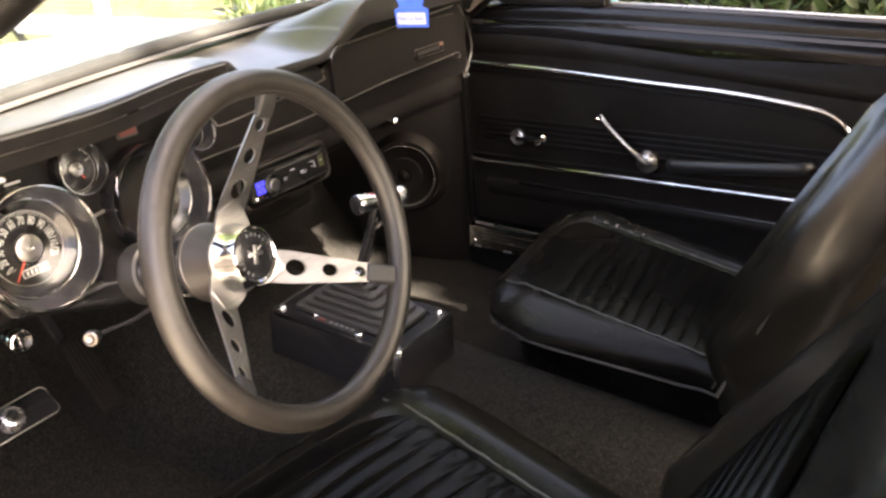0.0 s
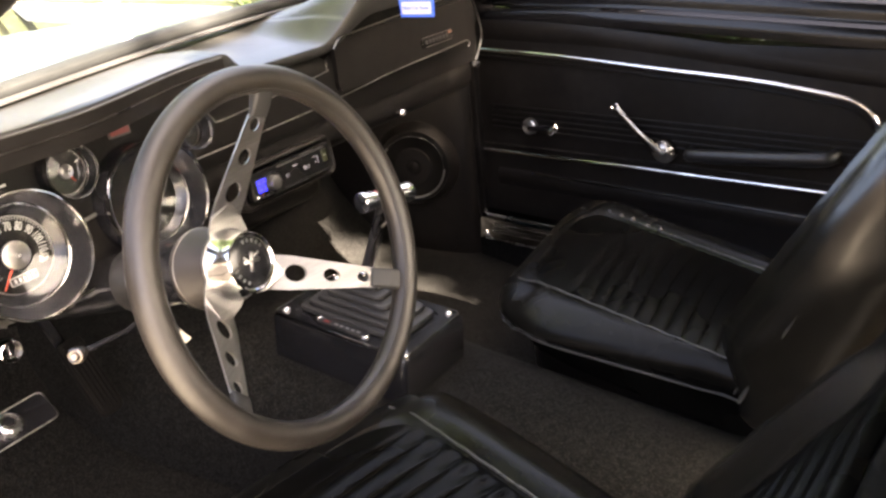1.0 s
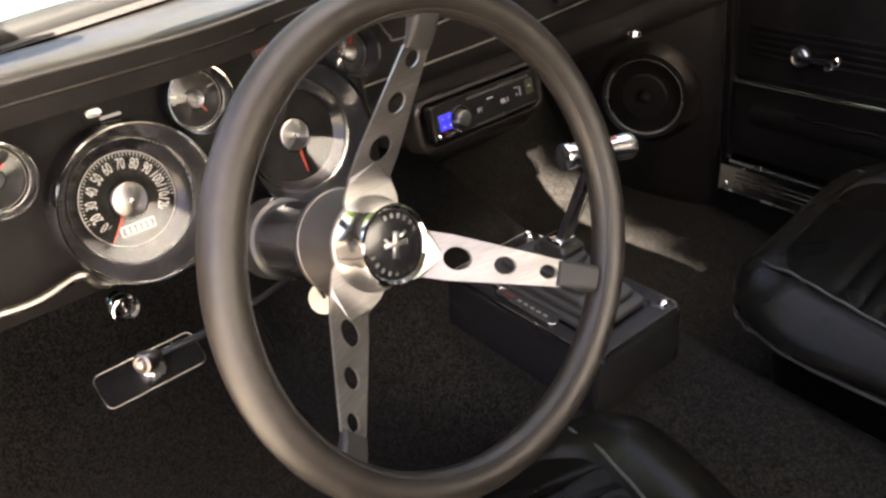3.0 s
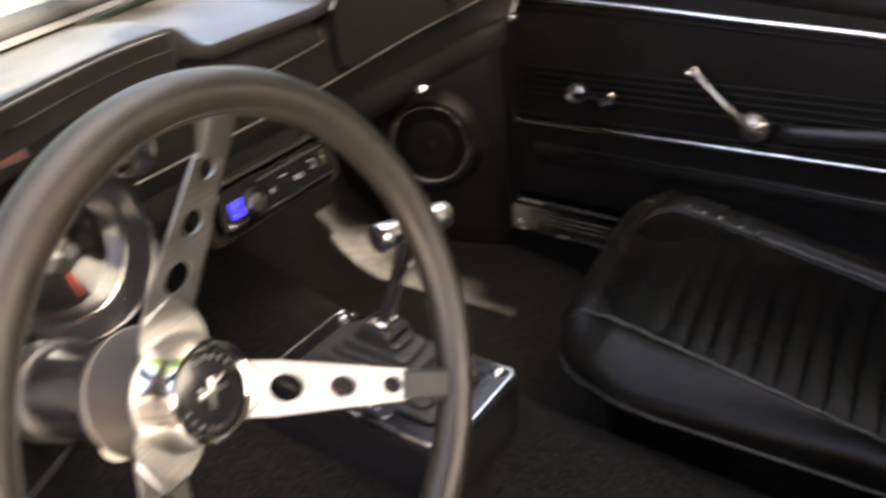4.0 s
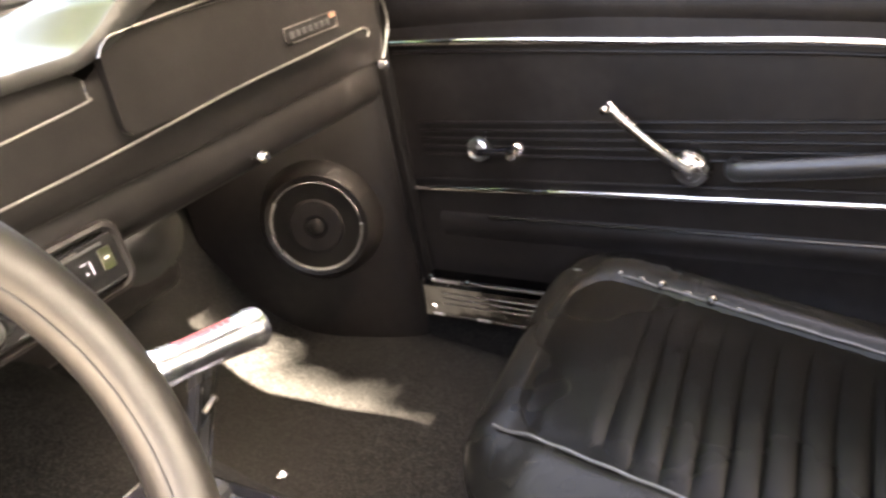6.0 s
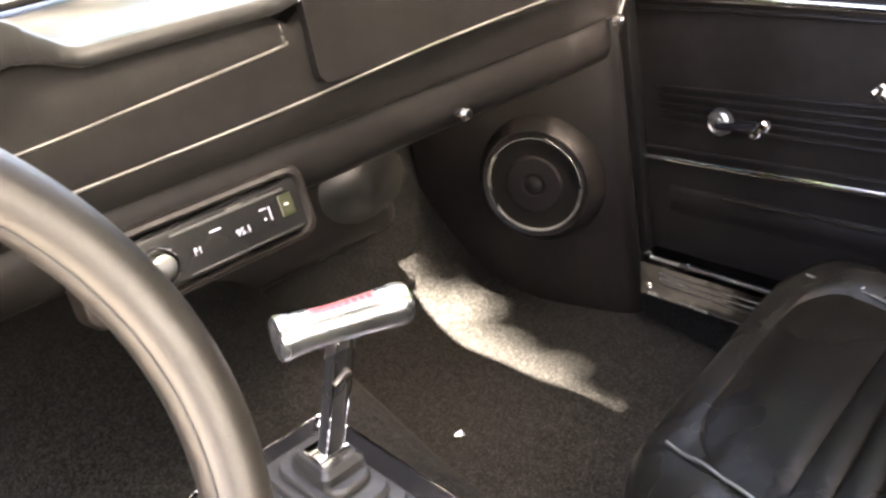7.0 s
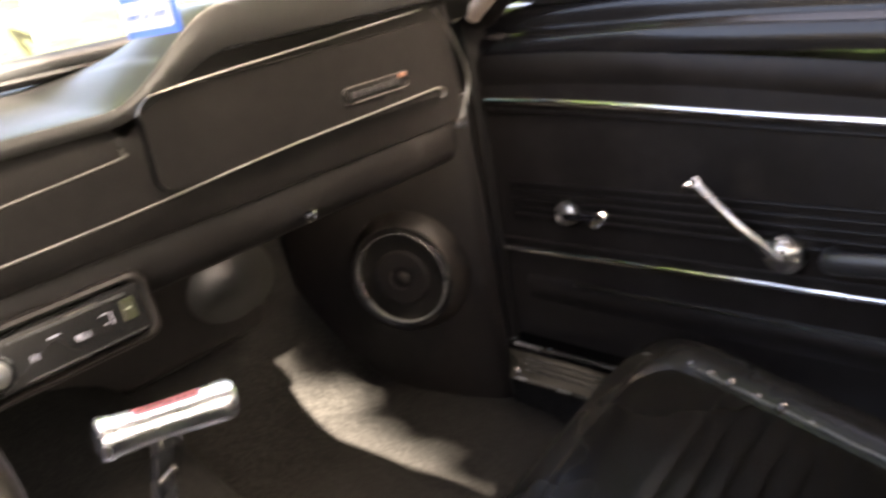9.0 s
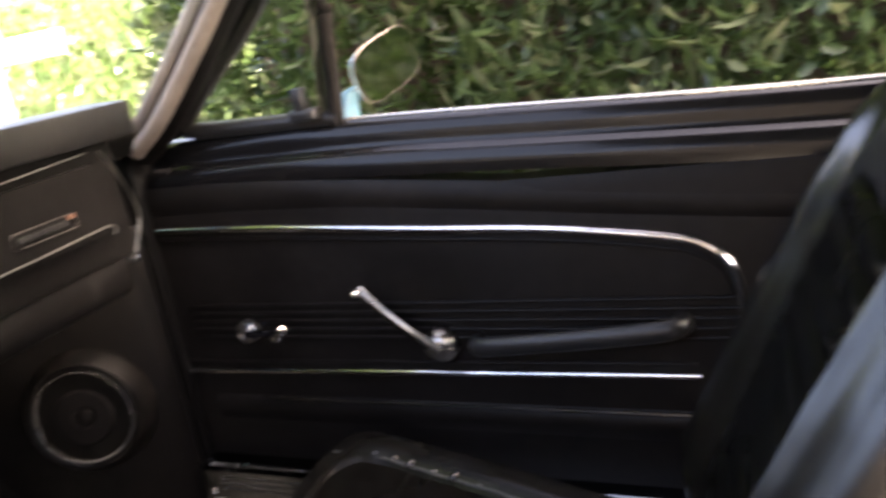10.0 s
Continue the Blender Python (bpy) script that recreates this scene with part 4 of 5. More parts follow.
part("pull_tag", moved(plate(tab, -0.0015, 0.0015, 0.0004), WHEEL.inverted() @ look(TAG, TAG + Vector((0.5, 1.0, -0.6))) @ pose(0, 0, 0, -90, 0, 0)), mat("cream_plastic", (0.40, 0.37, 0.29), 0.4, scale=160), col, "cream half-round pull tab")
st = thing("turn_signal_lever", Matrix.Identity(4), "slim black turn signal lever with pale knob", "lever")
s0, s1 = WHEEL @ Vector((-0.040, -0.018, -0.17)), Vector((-0.547, -0.001, 0.788))
part("stem", tube([s0, s0.lerp(s1, 0.5) + Vector((0, 0, -0.006)), s1], 0.0030, 10), PAINT, st, "slim black stem")
d = (s1 - s0).normalized()
tip = Matrix.Translation(s1) @ d.to_track_quat("Z", "Y").to_matrix().to_4x4()
tk = part("tip_knob", moved(lathe([(0, 0.0085), (0.0030, 0.0082), (0.0036, 0.0072), (0.0050, 0.0076), (0.0066, 0.0066), (0.0072, 0.0035), (0.0068, 0.000), (0.0050, -0.006), (0.0032, -0.010), (0, -0.010)], 32), tip), DULL, st, "turned dull metal round knob")
part("knob_eye", moved(lathe([(0, 0.0098), (0.0020, 0.0094), (0.0030, 0.0078), (0, 0.0070)], 20), tip), PILLAR, tk, "pale brown centre")



# ---- shifter ----
SH = CAR @ Matrix.Translation((-0.043, 0.186, 0.552)) @ pose(0, 0, 0, 5, 0, 0)
sh = thing("floor_shifter", SH, "floor shifter with chrome T-handle and rubber boot", "gear shifter")
part("base_box", loft([[(x, y, z) for x, y in round_rect(w, l, 0.012)] for w, l, z in ((0.150, 0.250, -0.09), (0.148, 0.246, -0.004), (0.144, 0.242, 0.0))]), PAINT, sh, "black base box over the tunnel")
part("top_plate", loft([[(x, y, z) for x, y in round_rect(w, l, 0.010)] for w, l, z in ((0.140, 0.236, 0.0), (0.140, 0.236, 0.003), (0.137, 0.233, 0.0045), (0.100, 0.195, 0.0045), (0.098, 0.193, 0.002))]), PAINT, sh, "gloss black trim plate with bright edge")
part("plate_edge", tube([(x, y, 0.0035) for x, y in round_rect(0.140, 0.236, 0.010)], 0.0013, 6, closed=True), CHROME, sh, "bright plate edge")
for x, y in ((-0.057, -0.105), (0.057, -0.105), (-0.057, 0.105), (0.057, 0.105)):
    part("bolt", moved(lathe([(0, 0.006), (0.003, 0.0058), (0.0055, 0.003), (0.006, 0), (0, 0)], 12), Matrix.Translation((x, y, 0.0045))), CHROME, sh, "chrome dome bolt")
part("badge", loft([[(-0.0555 + x, y, z) for x, y in round_rect(w, l, w * 0.45)] for w, l, z in ((0.014, 0.092, 0.004), (0.014, 0.092, 0.0065), (0.012, 0.090, 0.0075))]), PLASTIC, sh, "oblong dark badge with bright rim")
part("badge_rim", tube([(-0.0555 + x, y, 0.0068) for x, y in round_rect(0.014, 0.092, 0.0062)], 0.0009, 6, closed=True), CHROME, sh)
part("badge_mark", box(-0.0580, -0.0530, 0.022, 0.034, 0.006, 0.0082, 0.0005), RED, sh, "red badge mark")
for k in range(5):
    part("badge_letter_bar", box(-0.0572, -0.0538, -0.032 + k * 0.010, -0.026 + k * 0.010, 0.006, 0.0080, 0.0003), STEEL, sh)
# pleated boot: stepped, rounded folds
secs = []
for k in range(6):
    w, l, z = 0.092 - 0.012 * k, 0.180 - 0.024 * k, 0.004 + 0.0095 * k
    for dw, dz in ((0.000, 0.0), (0.003, 0.002), (0.003, 0.005), (0.000, 0.0075), (-0.007, 0.0080)):
        secs.append([(x, y, z + dz) for x, y in round_rect(w + dw, l + dw, 0.012)])
part("boot", loft(secs), RUBBER, sh, "pleated black rubber boot")
part("boot_collar", loft([[(x, y, z) for x, y in round_rect(w, l, 0.006)] for w, l, z in ((0.036, 0.044, 0.056), (0.036, 0.044, 0.066), (0.030, 0.036, 0.070), (0.022, 0.022, 0.070))]), PLASTIC, sh)
HB = SH.inverted() @ Vector((-0.0485, 0.128, 0.737))
part("stick", loft([[(c.x + x, c.y + y, c.z) for x, y in round_rect(w, l, 0.003)] for c, w, l in ((Vector((0, 0.0, 0.060)), 0.0155, 0.013), (Vector((0, 0, 0.060)).lerp(HB, 0.5), 0.0150, 0.011), (HB, 0.0140, 0.010))]), mat("stick_steel", (0.035, 0.035, 0.038), 0.30, 0.6), sh, "flat dark steel stick")
part("stick_edge", joined(*[tube([(s * 0.0076, -0.006, 0.062), (HB.x + s * 0.0070, HB.y - 0.005, HB.z - 0.012)], 0.0007, 6) for s in (-1, 1)]), CHROME, sh, "bright stick edges")
part("stick_base", joined(box(-0.013, 0.013, -0.012, 0.010, 0.064, 0.076, 0.002)), CHROME, sh, "bright stick clamp")
part("stop_screw", moved(lathe([(0, 0.005), (0.0026, 0.005), (0.0028, 0.003), (0.0020, 0.002), (0.0020, -0.008), (0, -0.008)], 12), Matrix.Translation((HB.x - 0.0085, HB.y - 0.006, HB.z - 0.034)) @ pose(0, 0, 0, 0, 70, 0)), DULL, sh)
A, B = SH.inverted() @ Vector((-0.089, 0.1325, 0.7415)), SH.inverted() @ Vector((-0.002, 0.1235, 0.7305))
dv = (B - A)
ln = dv.length
hm = Matrix.Translation(A) @ dv.to_track_quat("Z", "Y").to_matrix().to_4x4()
prof = [(0, 0.002), (0.010, 0.0), (0.0140, 0.0006), (0.0146, 0.003), (0.0132, 0.012), (0.0124, 0.028), (0.0128, 0.055), (0.0140, 0.078), (0.0142, ln - 0.003), (0.0125, ln), (0, ln + 0.001)]
th_ = part("t_handle", moved(lathe(prof, 48), hm), ALUMINIUM, sh, "polished aluminium T-handle")
# printed band along the top of the handle, with marks too worn to read
def handle_patch(z0, z1, a0, a1, lift):
    def rad(z):
        for (r0, h0), (r1, h1) in zip(prof[3:], prof[4:]):
            if h0 <= z <= h1:
                return lerp(r0, r1, (z - h0) / (h1 - h0))
        return prof[6][0]
    bm = bmesh.new()
    rows = [[[bm.verts.new(((rad(lerp(z0, z1, i / 6)) + d) * math.cos(radians(lerp(a0, a1, j / 4))), (rad(lerp(z0, z1, i / 6)) + d) * math.sin(radians(lerp(a0, a1, j / 4))), lerp(z0, z1, i / 6))) for j in range(5)] for i in range(7)] for d in (lift, -0.0005)]
    for i in range(6):
        for j in range(4):
            bm.faces.new((rows[0][i][j], rows[0][i][j + 1], rows[0][i + 1][j + 1], rows[0][i + 1][j]))
            bm.faces.new((rows[1][i][j], rows[1][i + 1][j], rows[1][i + 1][j + 1], rows[1][i][j + 1]))
    return moved(bm, hm)


part("printed_band", handle_patch(0.022, 0.066, 80, 116, 0.0002), REDPRINT, th_, "dull red printed band")
for k in range(8):
    part("handle_mark", handle_patch(0.025 + 0.005 * k, 0.028 + 0.005 * k, 90, 108, 0.0005), RED, th_, "worn red mark")

# ---- kick panel speaker ----
SPK = look((0.505, 0.596, 0.546), Vector((0.505, 0.596, 0.546)) + Vector((0.883, 0.469, -0.05)))
sp = thing("door_speaker", SPK, "round black speaker in the kick panel pod", "speaker")
part("pod", ring([(0.070, 0.0), (0.080, 0.004), (0.092, -0.012), (0.102, -0.05), (0.07, -0.05)], 56), VINYL, sp, "moulded black pod")
part("trim_ring", ring([(0.0682, 0.004), (0.0690, 0.0068), (0.0708, 0.0070), (0.0724, 0.003), (0.0712, 0.0), (0.0682, 0.0)], 64), mat("dull_ring", (0.30, 0.30, 0.29), 0.28, 0.9), sp, "dull grey metal ring")
part("grille", lathe([(0, 0.004), (0.03, 0.0035), (0.071, 0.002), (0.071, -0.003), (0, -0.003)], 48), SPEAKER, sp, "dark grille cloth")
part("cone", ring([(0.016, 0.0045), (0.018, 0.0062), (0.040, 0.0055), (0.043, 0.003), (0.016, 0.003)], 48), CONE, sp, "dull brown cone ring")
part("dust_cap", lathe([(0, 0.0095), (0.006, 0.009), (0.011, 0.006), (0.0125, 0.003), (0, 0.003)], 32), CONE, sp)

# ---- passenger door ----
DX = 0.625
dr = thing("passenger_door", Matrix.Translation((DX, 0, 0)), "black trimmed passenger door with chrome lines and window crank", "car door")


def door_sheet(prof, y0, y1, n=40, drop=lambda y: 0.0):
    """prof: pairs of x (out from the trim plane) and z, as a closed outline swept along y."""
    return loft([[(x, y, z + drop(y)) for x, z in prof] for y in [lerp(y0, y1, i / n) for i in range(n + 1)]])


part("trim_panel", door_sheet([(0.0, 0.41), (0.0, 0.50), (0.004, 0.56), (0.004, 0.80), (0.010, 0.815), (0.05, 0.815), (0.05, 0.40), (0.006, 0.40)], 0.505, -0.62), VINYL, dr, "black vinyl door trim panel")
part("upper_panel", door_sheet([(0.008, 0.80), (0.003, 0.815), (0.003, 0.835), (0.010, 0.846), (0.05, 0.846), (0.05, 0.80)], 0.50, -0.62, 40, lambda y: -0.07 * ease((0.45 - y) / 1.1)), VINYL, dr, "black padded upper trim")
part("belt_ledge", door_sheet([(0.010, 0.838), (0.010, 0.849), (0.0115, 0.855), (0.0135, 0.861), (0.0165, 0.8655), (0.0215, 0.8690), (0.0270, 0.8710), (0.0290, 0.8735), (0.0298, 0.880), (0.0308, 0.888), (0.0330, 0.8955), (0.0370, 0.9010), (0.0415, 0.9040), (0.046, 0.9055), (0.075, 0.9055), (0.075, 0.838)], 0.50, -0.62, 40, lambda y: -0.03 * ease((0.30 - y) / 0.9)), GLOSS, dr, "glossy black painted belt ledge")
part("window_channel", door_sheet([(0.046, 0.898), (0.0455, 0.9075), (0.048, 0.9095), (0.054, 0.9095), (0.056, 0.898)], 0.155, -0.62, 30, lambda y: -0.03 * ease((0.30 - y) / 0.9)), mat("anodised_trim", (0.42, 0.42, 0.39), 0.25, 0.9), dr, "pale anodised window channel")
part("outer_sill", door_sheet([(0.064, 0.892), (0.064, 0.900), (0.070, 0.903), (0.092, 0.903), (0.110, 0.896), (0.110, 0.884)], 0.50, -0.62, 30, lambda y: -0.03 * ease((0.30 - y) / 0.9)), TRIMLINE, dr, "dull bright outer window sill")
# embossed panel edge and ribs
for k, z in enumerate((0.668, 0.656, 0.644, 0.632, 0.620)):
    part("pressed_rib", tube([(0.002, lerp(0.46, -0.315, i / 20), z) for i in range(21)], 0.0028, 8, flat=0.8), VINYL, dr)
part("arm_ridge", loft([[(x, y, z) for x, z in ((0.004, 0.530), (-0.003, 0.524), (-0.007, 0.515), (-0.005, 0.503), (0.003, 0.480), (0.010, 0.470), (0.010, 0.530))] for y in [lerp(0.45, -0.60, i / 20) for i in range(21)]]), VINYL, dr, "swelling lower door pad")
top_path = smooth_path([(-0.001, 0.480, 0.786), (-0.001, 0.30, 0.780), (-0.001, 0.06, 0.766), (-0.001, -0.10, 0.757), (-0.001, -0.22, 0.744), (-0.001, -0.275, 0.733), (-0.001, -0.303, 0.712), (-0.001, -0.315, 0.68), (-0.001, -0.318, 0.64), (-0.001, -0.318, 0.60)], 6)
# bead added to give the ridge a thin highlight along its edge
part("ridge_glint_bead", tube([(-0.0040, lerp(0.36, -0.60, i / 20), 0.5262) for i in range(21)], 0.0030, 8), BACK_VINYL, dr, "glossy bead added as a highlight line on the lower pad")
part("top_moulding", tube(top_path, 0.0048, 10, flat=0.9, up=(1, 0, 0)), CHROME, dr, "bright chrome moulding curving at its end")
part("low_moulding", tube([(0.000, lerp(0.505, -0.265, i / 24), lerp(0.566, 0.574, i / 24)) for i in range(25)], 0.0042, 10), CHROME, dr, "straight chrome moulding")
part("low_moulding_seam", tube([(0.001, lerp(0.50, -0.26, i / 24), lerp(0.581, 0.589, i / 24)) for i in range(25)], 0.0022, 8), VINYL, dr)
part("panel_bead", tube([p + Vector((0.002, 0.004 if p.y < -0.2 else 0, -0.013)) for p in top_path[:-12]], 0.0025, 8, up=(1, 0, 0)), VINYL, dr)

# window crank
ck = part("crank_boss", moved(lathe([(0, 0.024), (0.007, 0.024), (0.009, 0.020), (0.012, 0.0175), (0.0165, 0.0165), (0.0185, 0.0135), (0.0215, 0.0130), (0.0235, 0.009), (0.0225, 0.0), (0, 0)], 40), Matrix.Translation((0.0, 0.052, 0.615)) @ pose(0, 0, 0, 0, -90, 0)), CRANK, dr, "chrome window crank boss")
c0, c1 = Vector((-0.022, 0.050, 0.613)), Vector((-0.040, 0.126, 0.690))
part("crank_arm", tube(smooth_path([c0, c0.lerp(c1, 0.5) + Vector((-0.004, 0, 0)), c1, c1 + Vector((0.002, 0.012, 0.013))], 6), lambda t: lerp(0.0088, 0.0062, t), 10, flat=0.55, up=(1, 0, 0)), CRANK, ck, "worn chrome crank arm")
part("crank_tip", moved(lathe([(0, 0.018), (0.004, 0.017), (0.006, 0.012), (0.006, 0.0), (0, 0)], 20), Matrix.Translation(c1 + Vector((0.002, 0.010, 0.010))) @ pose(0, 0, 0, 0, -90, 0)), CHROME, ck)
# inner handle
ih = part("latch_boss", moved(lathe([(0, 0.013), (0.007, 0.013), (0.0075, 0.0105), (0.0115, 0.0095), (0.0135, 0.0105), (0.0165, 0.0085), (0.0172, 0.0), (0, 0)], 40), Matrix.Translation((0.0, 0.358, 0.631)) @ pose(0, 0, 0, 0, -90, 0)), CRANK, dr, "chrome inner door handle boss")
h0, h1 = Vector((-0.014, 0.356, 0.629)), Vector((-0.032, 0.280, 0.640))
part("latch_arm", tube([h0, h0.lerp(h1, 0.5), h1], 0.0055, 10, flat=0.6, up=(1, 0, 0)), PAINT, ih, "dark handle arm")
part("latch_knob", moved(joined(lathe([(0, 0.016), (0.005, 0.015), (0.0075, 0.010), (0.0065, 0.0), (0.005, -0.004), (0.0078, -0.010), (0.007, -0.018), (0, -0.019)], 24)), Matrix.Translation(h1) @ look((0, 0, 0), (-0.3, -0.75, 0.55)).to_quaternion().to_matrix().to_4x4() @ pose(0, 0, 0, 180, 0, 0)), CHROME, ih, "chrome knob")
# arm pull
part("pull_grip", tube(smooth_path([(0.004, 0.002, 0.613), (-0.010, -0.001, 0.614), (-0.017, -0.018, 0.616), (-0.019, -0.13, 0.626), (-0.018, -0.225, 0.636), (-0.011, -0.247, 0.639), (0.004, -0.252, 0.640)], 6), 0.0112, 14, flat=1.15), PLASTIC, dr, "black moulded pull grip")

# vent window; the door glass is wound down
vw = thing("window_2", Matrix.Translation((DX, 0, 0)), "vent window with black frame and black latch", "window", "", "structure")
part("lower_frame", tube([(0.045, 0.40, 0.915), (0.045, 0.28, 0.912), (0.045, 0.165, 0.910)], 0.012, 10, flat=1.0), PLASTIC, vw, "black vent window frame")
part("post", tube([(0.046, 0.172, 0.900), (0.040, 0.160, 0.98), (0.033, 0.148, 1.04), (0.027, 0.147, 1.07), (0.0, 0.180, 1.115), (-0.045, 0.207, 1.142)], 0.0115, 10), VINYL, vw, "black vent window post")
part("post_channel", tube([(0.040, 0.187, 0.912), (0.034, 0.175, 0.98), (0.027, 0.163, 1.04), (0.021, 0.162, 1.07)], 0.0042, 8), DULL, vw, "dull metal glass channel")
part("front_frame", tube(smooth_path([(0.045, 0.36, 0.914), (0.045, 0.405, 0.917), (0.043, 0.418, 0.926), (0.036, 0.372, 0.965), (0.020, 0.225, 1.075), (-0.045, 0.135, 1.16)], 5), 0.012, 10), PLASTIC, vw)
part("frame_web", quad_strip([(0.010, 0.478, 0.900), (0.002, 0.412, 0.955), (-0.022, 0.245, 1.085), (-0.070, 0.11, 1.18)], [(0.045, 0.418, 0.915), (0.037, 0.372, 0.960), (0.021, 0.224, 1.070), (-0.045, 0.132, 1.165)], 0.008, (1, 0, 0)), PANEL, vw, "black painted frame web")
p1 = part("pane", loft([[(0.046, 0.41, 0.915), (0.049, 0.41, 0.915), (0.049, 0.165, 0.91), (0.046, 0.165, 0.91)], [(-0.040, 0.142, 1.155), (-0.037, 0.142, 1.155), (-0.037, 0.132, 1.16), (-0.040, 0.132, 1.16)]]), GLASS, vw)
p1.visible_shadow = False
part("latch", joined(box(0.018, 0.040, 0.185, 0.225, 0.912, 0.928, 0.004), moved(box(-0.004, 0.012, -0.008, 0.010, 0, 0.030, 0.003), Matrix.Translation((0.022, 0.205, 0.925)))), PLASTIC, vw, "black vent latch")

# wing mirror outside
wm = thing("wing_mirror", Matrix.Translation((0.785, 0.184, 0.908)), "light blue wing mirror on the door outside", "wing mirror")
part("stem", loft([[(x * s, y * s + dy, z) for x, y in round_rect(0.05, 0.03, 0.010)] for s, dy, z in ((1.2, 0.045, -0.06), (0.9, 0.042, -0.01), (0.6, 0.030, 0.022), (0.5, -0.005, 0.035))]), BODYBLUE, wm, "light blue painted stem")
mh = [(math.copysign(abs(math.cos(a)) ** 0.55, math.cos(a)) * 0.068, math.copysign(abs(math.sin(a)) ** 0.6, math.sin(a)) * 0.040) for a in [2 * math.pi * k / 32 for k in range(32)]]
part("head", moved(loft([[(x * s, y, z * s + 0.055) for x, z in mh] for s, y in ((0.960, -0.0125), (0.965, -0.0105), (0.93, -0.004), (0.78, 0.003), (0.4, 0.006))]), pose(0.02, -0.030, 0.0, 0, -16, -15)), BODYBLUE, wm, "rounded mirror head")
part("mirror_glass", moved(loft([[(x * 0.965, y, z * 0.965 + 0.055) for x, z in mh] for y in (-0.0145, -0.011)]), pose(0.02, -0.030, 0.0, 0, -16, -15)), MIRROR, wm, "mirror glass")
part("mirror_rim", moved(tube([(x * 0.972, -0.0130, z * 0.972 + 0.055) for x, z in mh], 0.0014, 8, closed=True), pose(0.02, -0.030, 0.0, 0, -16, -15)), DULL, wm, "thin dull metal rim")

# sill scuff plate
sc = thing("scuff_plate", Matrix.Translation((0, 0, 0.008)), "ribbed aluminium scuff plate on the door sill", "scuff plate")
part("plate", loft([[(x, y, z) for x, z in ((0.583, 0.360), (0.586, 0.372), (0.589, 0.408), (0.600, 0.418), (0.660, 0.418), (0.660, 0.414), (0.602, 0.413), (0.593, 0.405), (0.589, 0.360))] for y in [lerp(0.485, -0.60, i / 12) for i in range(13)]]), SCUFF, sc)
for z in (0.381, 0.390, 0.399):
    part("rib", tube([(0.586 + (z - 0.372) * 0.08, lerp(0.45, -0.60, i / 12), z) for i in range(13)], 0.0013, 6), ALUMINIUM, sc)
for name, x, z, w in (("top_bead", 0.5955, 0.4155, 0.0022), ("lower_bead", 0.5838, 0.3625, 0.0016)):
    part(name, tube([(x, lerp(0.47, -0.60, i / 12), z) for i in range(13)], w, 8), ALUMINIUM, sc, "bright rolled edge")
for y, z in ((0.470, 0.374), (0.474, 0.420), (0.405, 0.416)):
    part("screw", moved(lathe([(0, 0.004), (0.004, 0.003), (0.0055, 0.0), (0, 0)], 14), Matrix.Translation((0.587 if z < 0.4 else 0.597, y, z)) @ pose(0, 0, 0, 0, -80 if z < 0.4 else -40, 0)), CHROME, sc, "chrome screw")
solid("sill_right", box(0.597, 0.72, -0.75, 0.50, 0.25, 0.419, 0.006), CARPET, "carpeted door sill", "sill", "structure")


# scrap on the carpet
r = random.Random(5)
bm = bmesh.new()
bmesh.ops.create_grid(bm, x_segments=5, y_segments=5, size=0.0055)
for v in bm.verts:
    v.co += Vector((r.uniform(-0.0015, 0.0015), r.uniform(-0.0015, 0.0015), r.uniform(0.0, 0.007)))
bmesh.ops.solidify(bm, geom=bm.faces[:], thickness=0.0005)
sk = thing("foil_scrap", Matrix.Translation((0.222, 0.474, 0.3215)), "small crumpled foil scrap on the carpet", "scrap")
part("foil", bm, ALUMINIUM, sk)


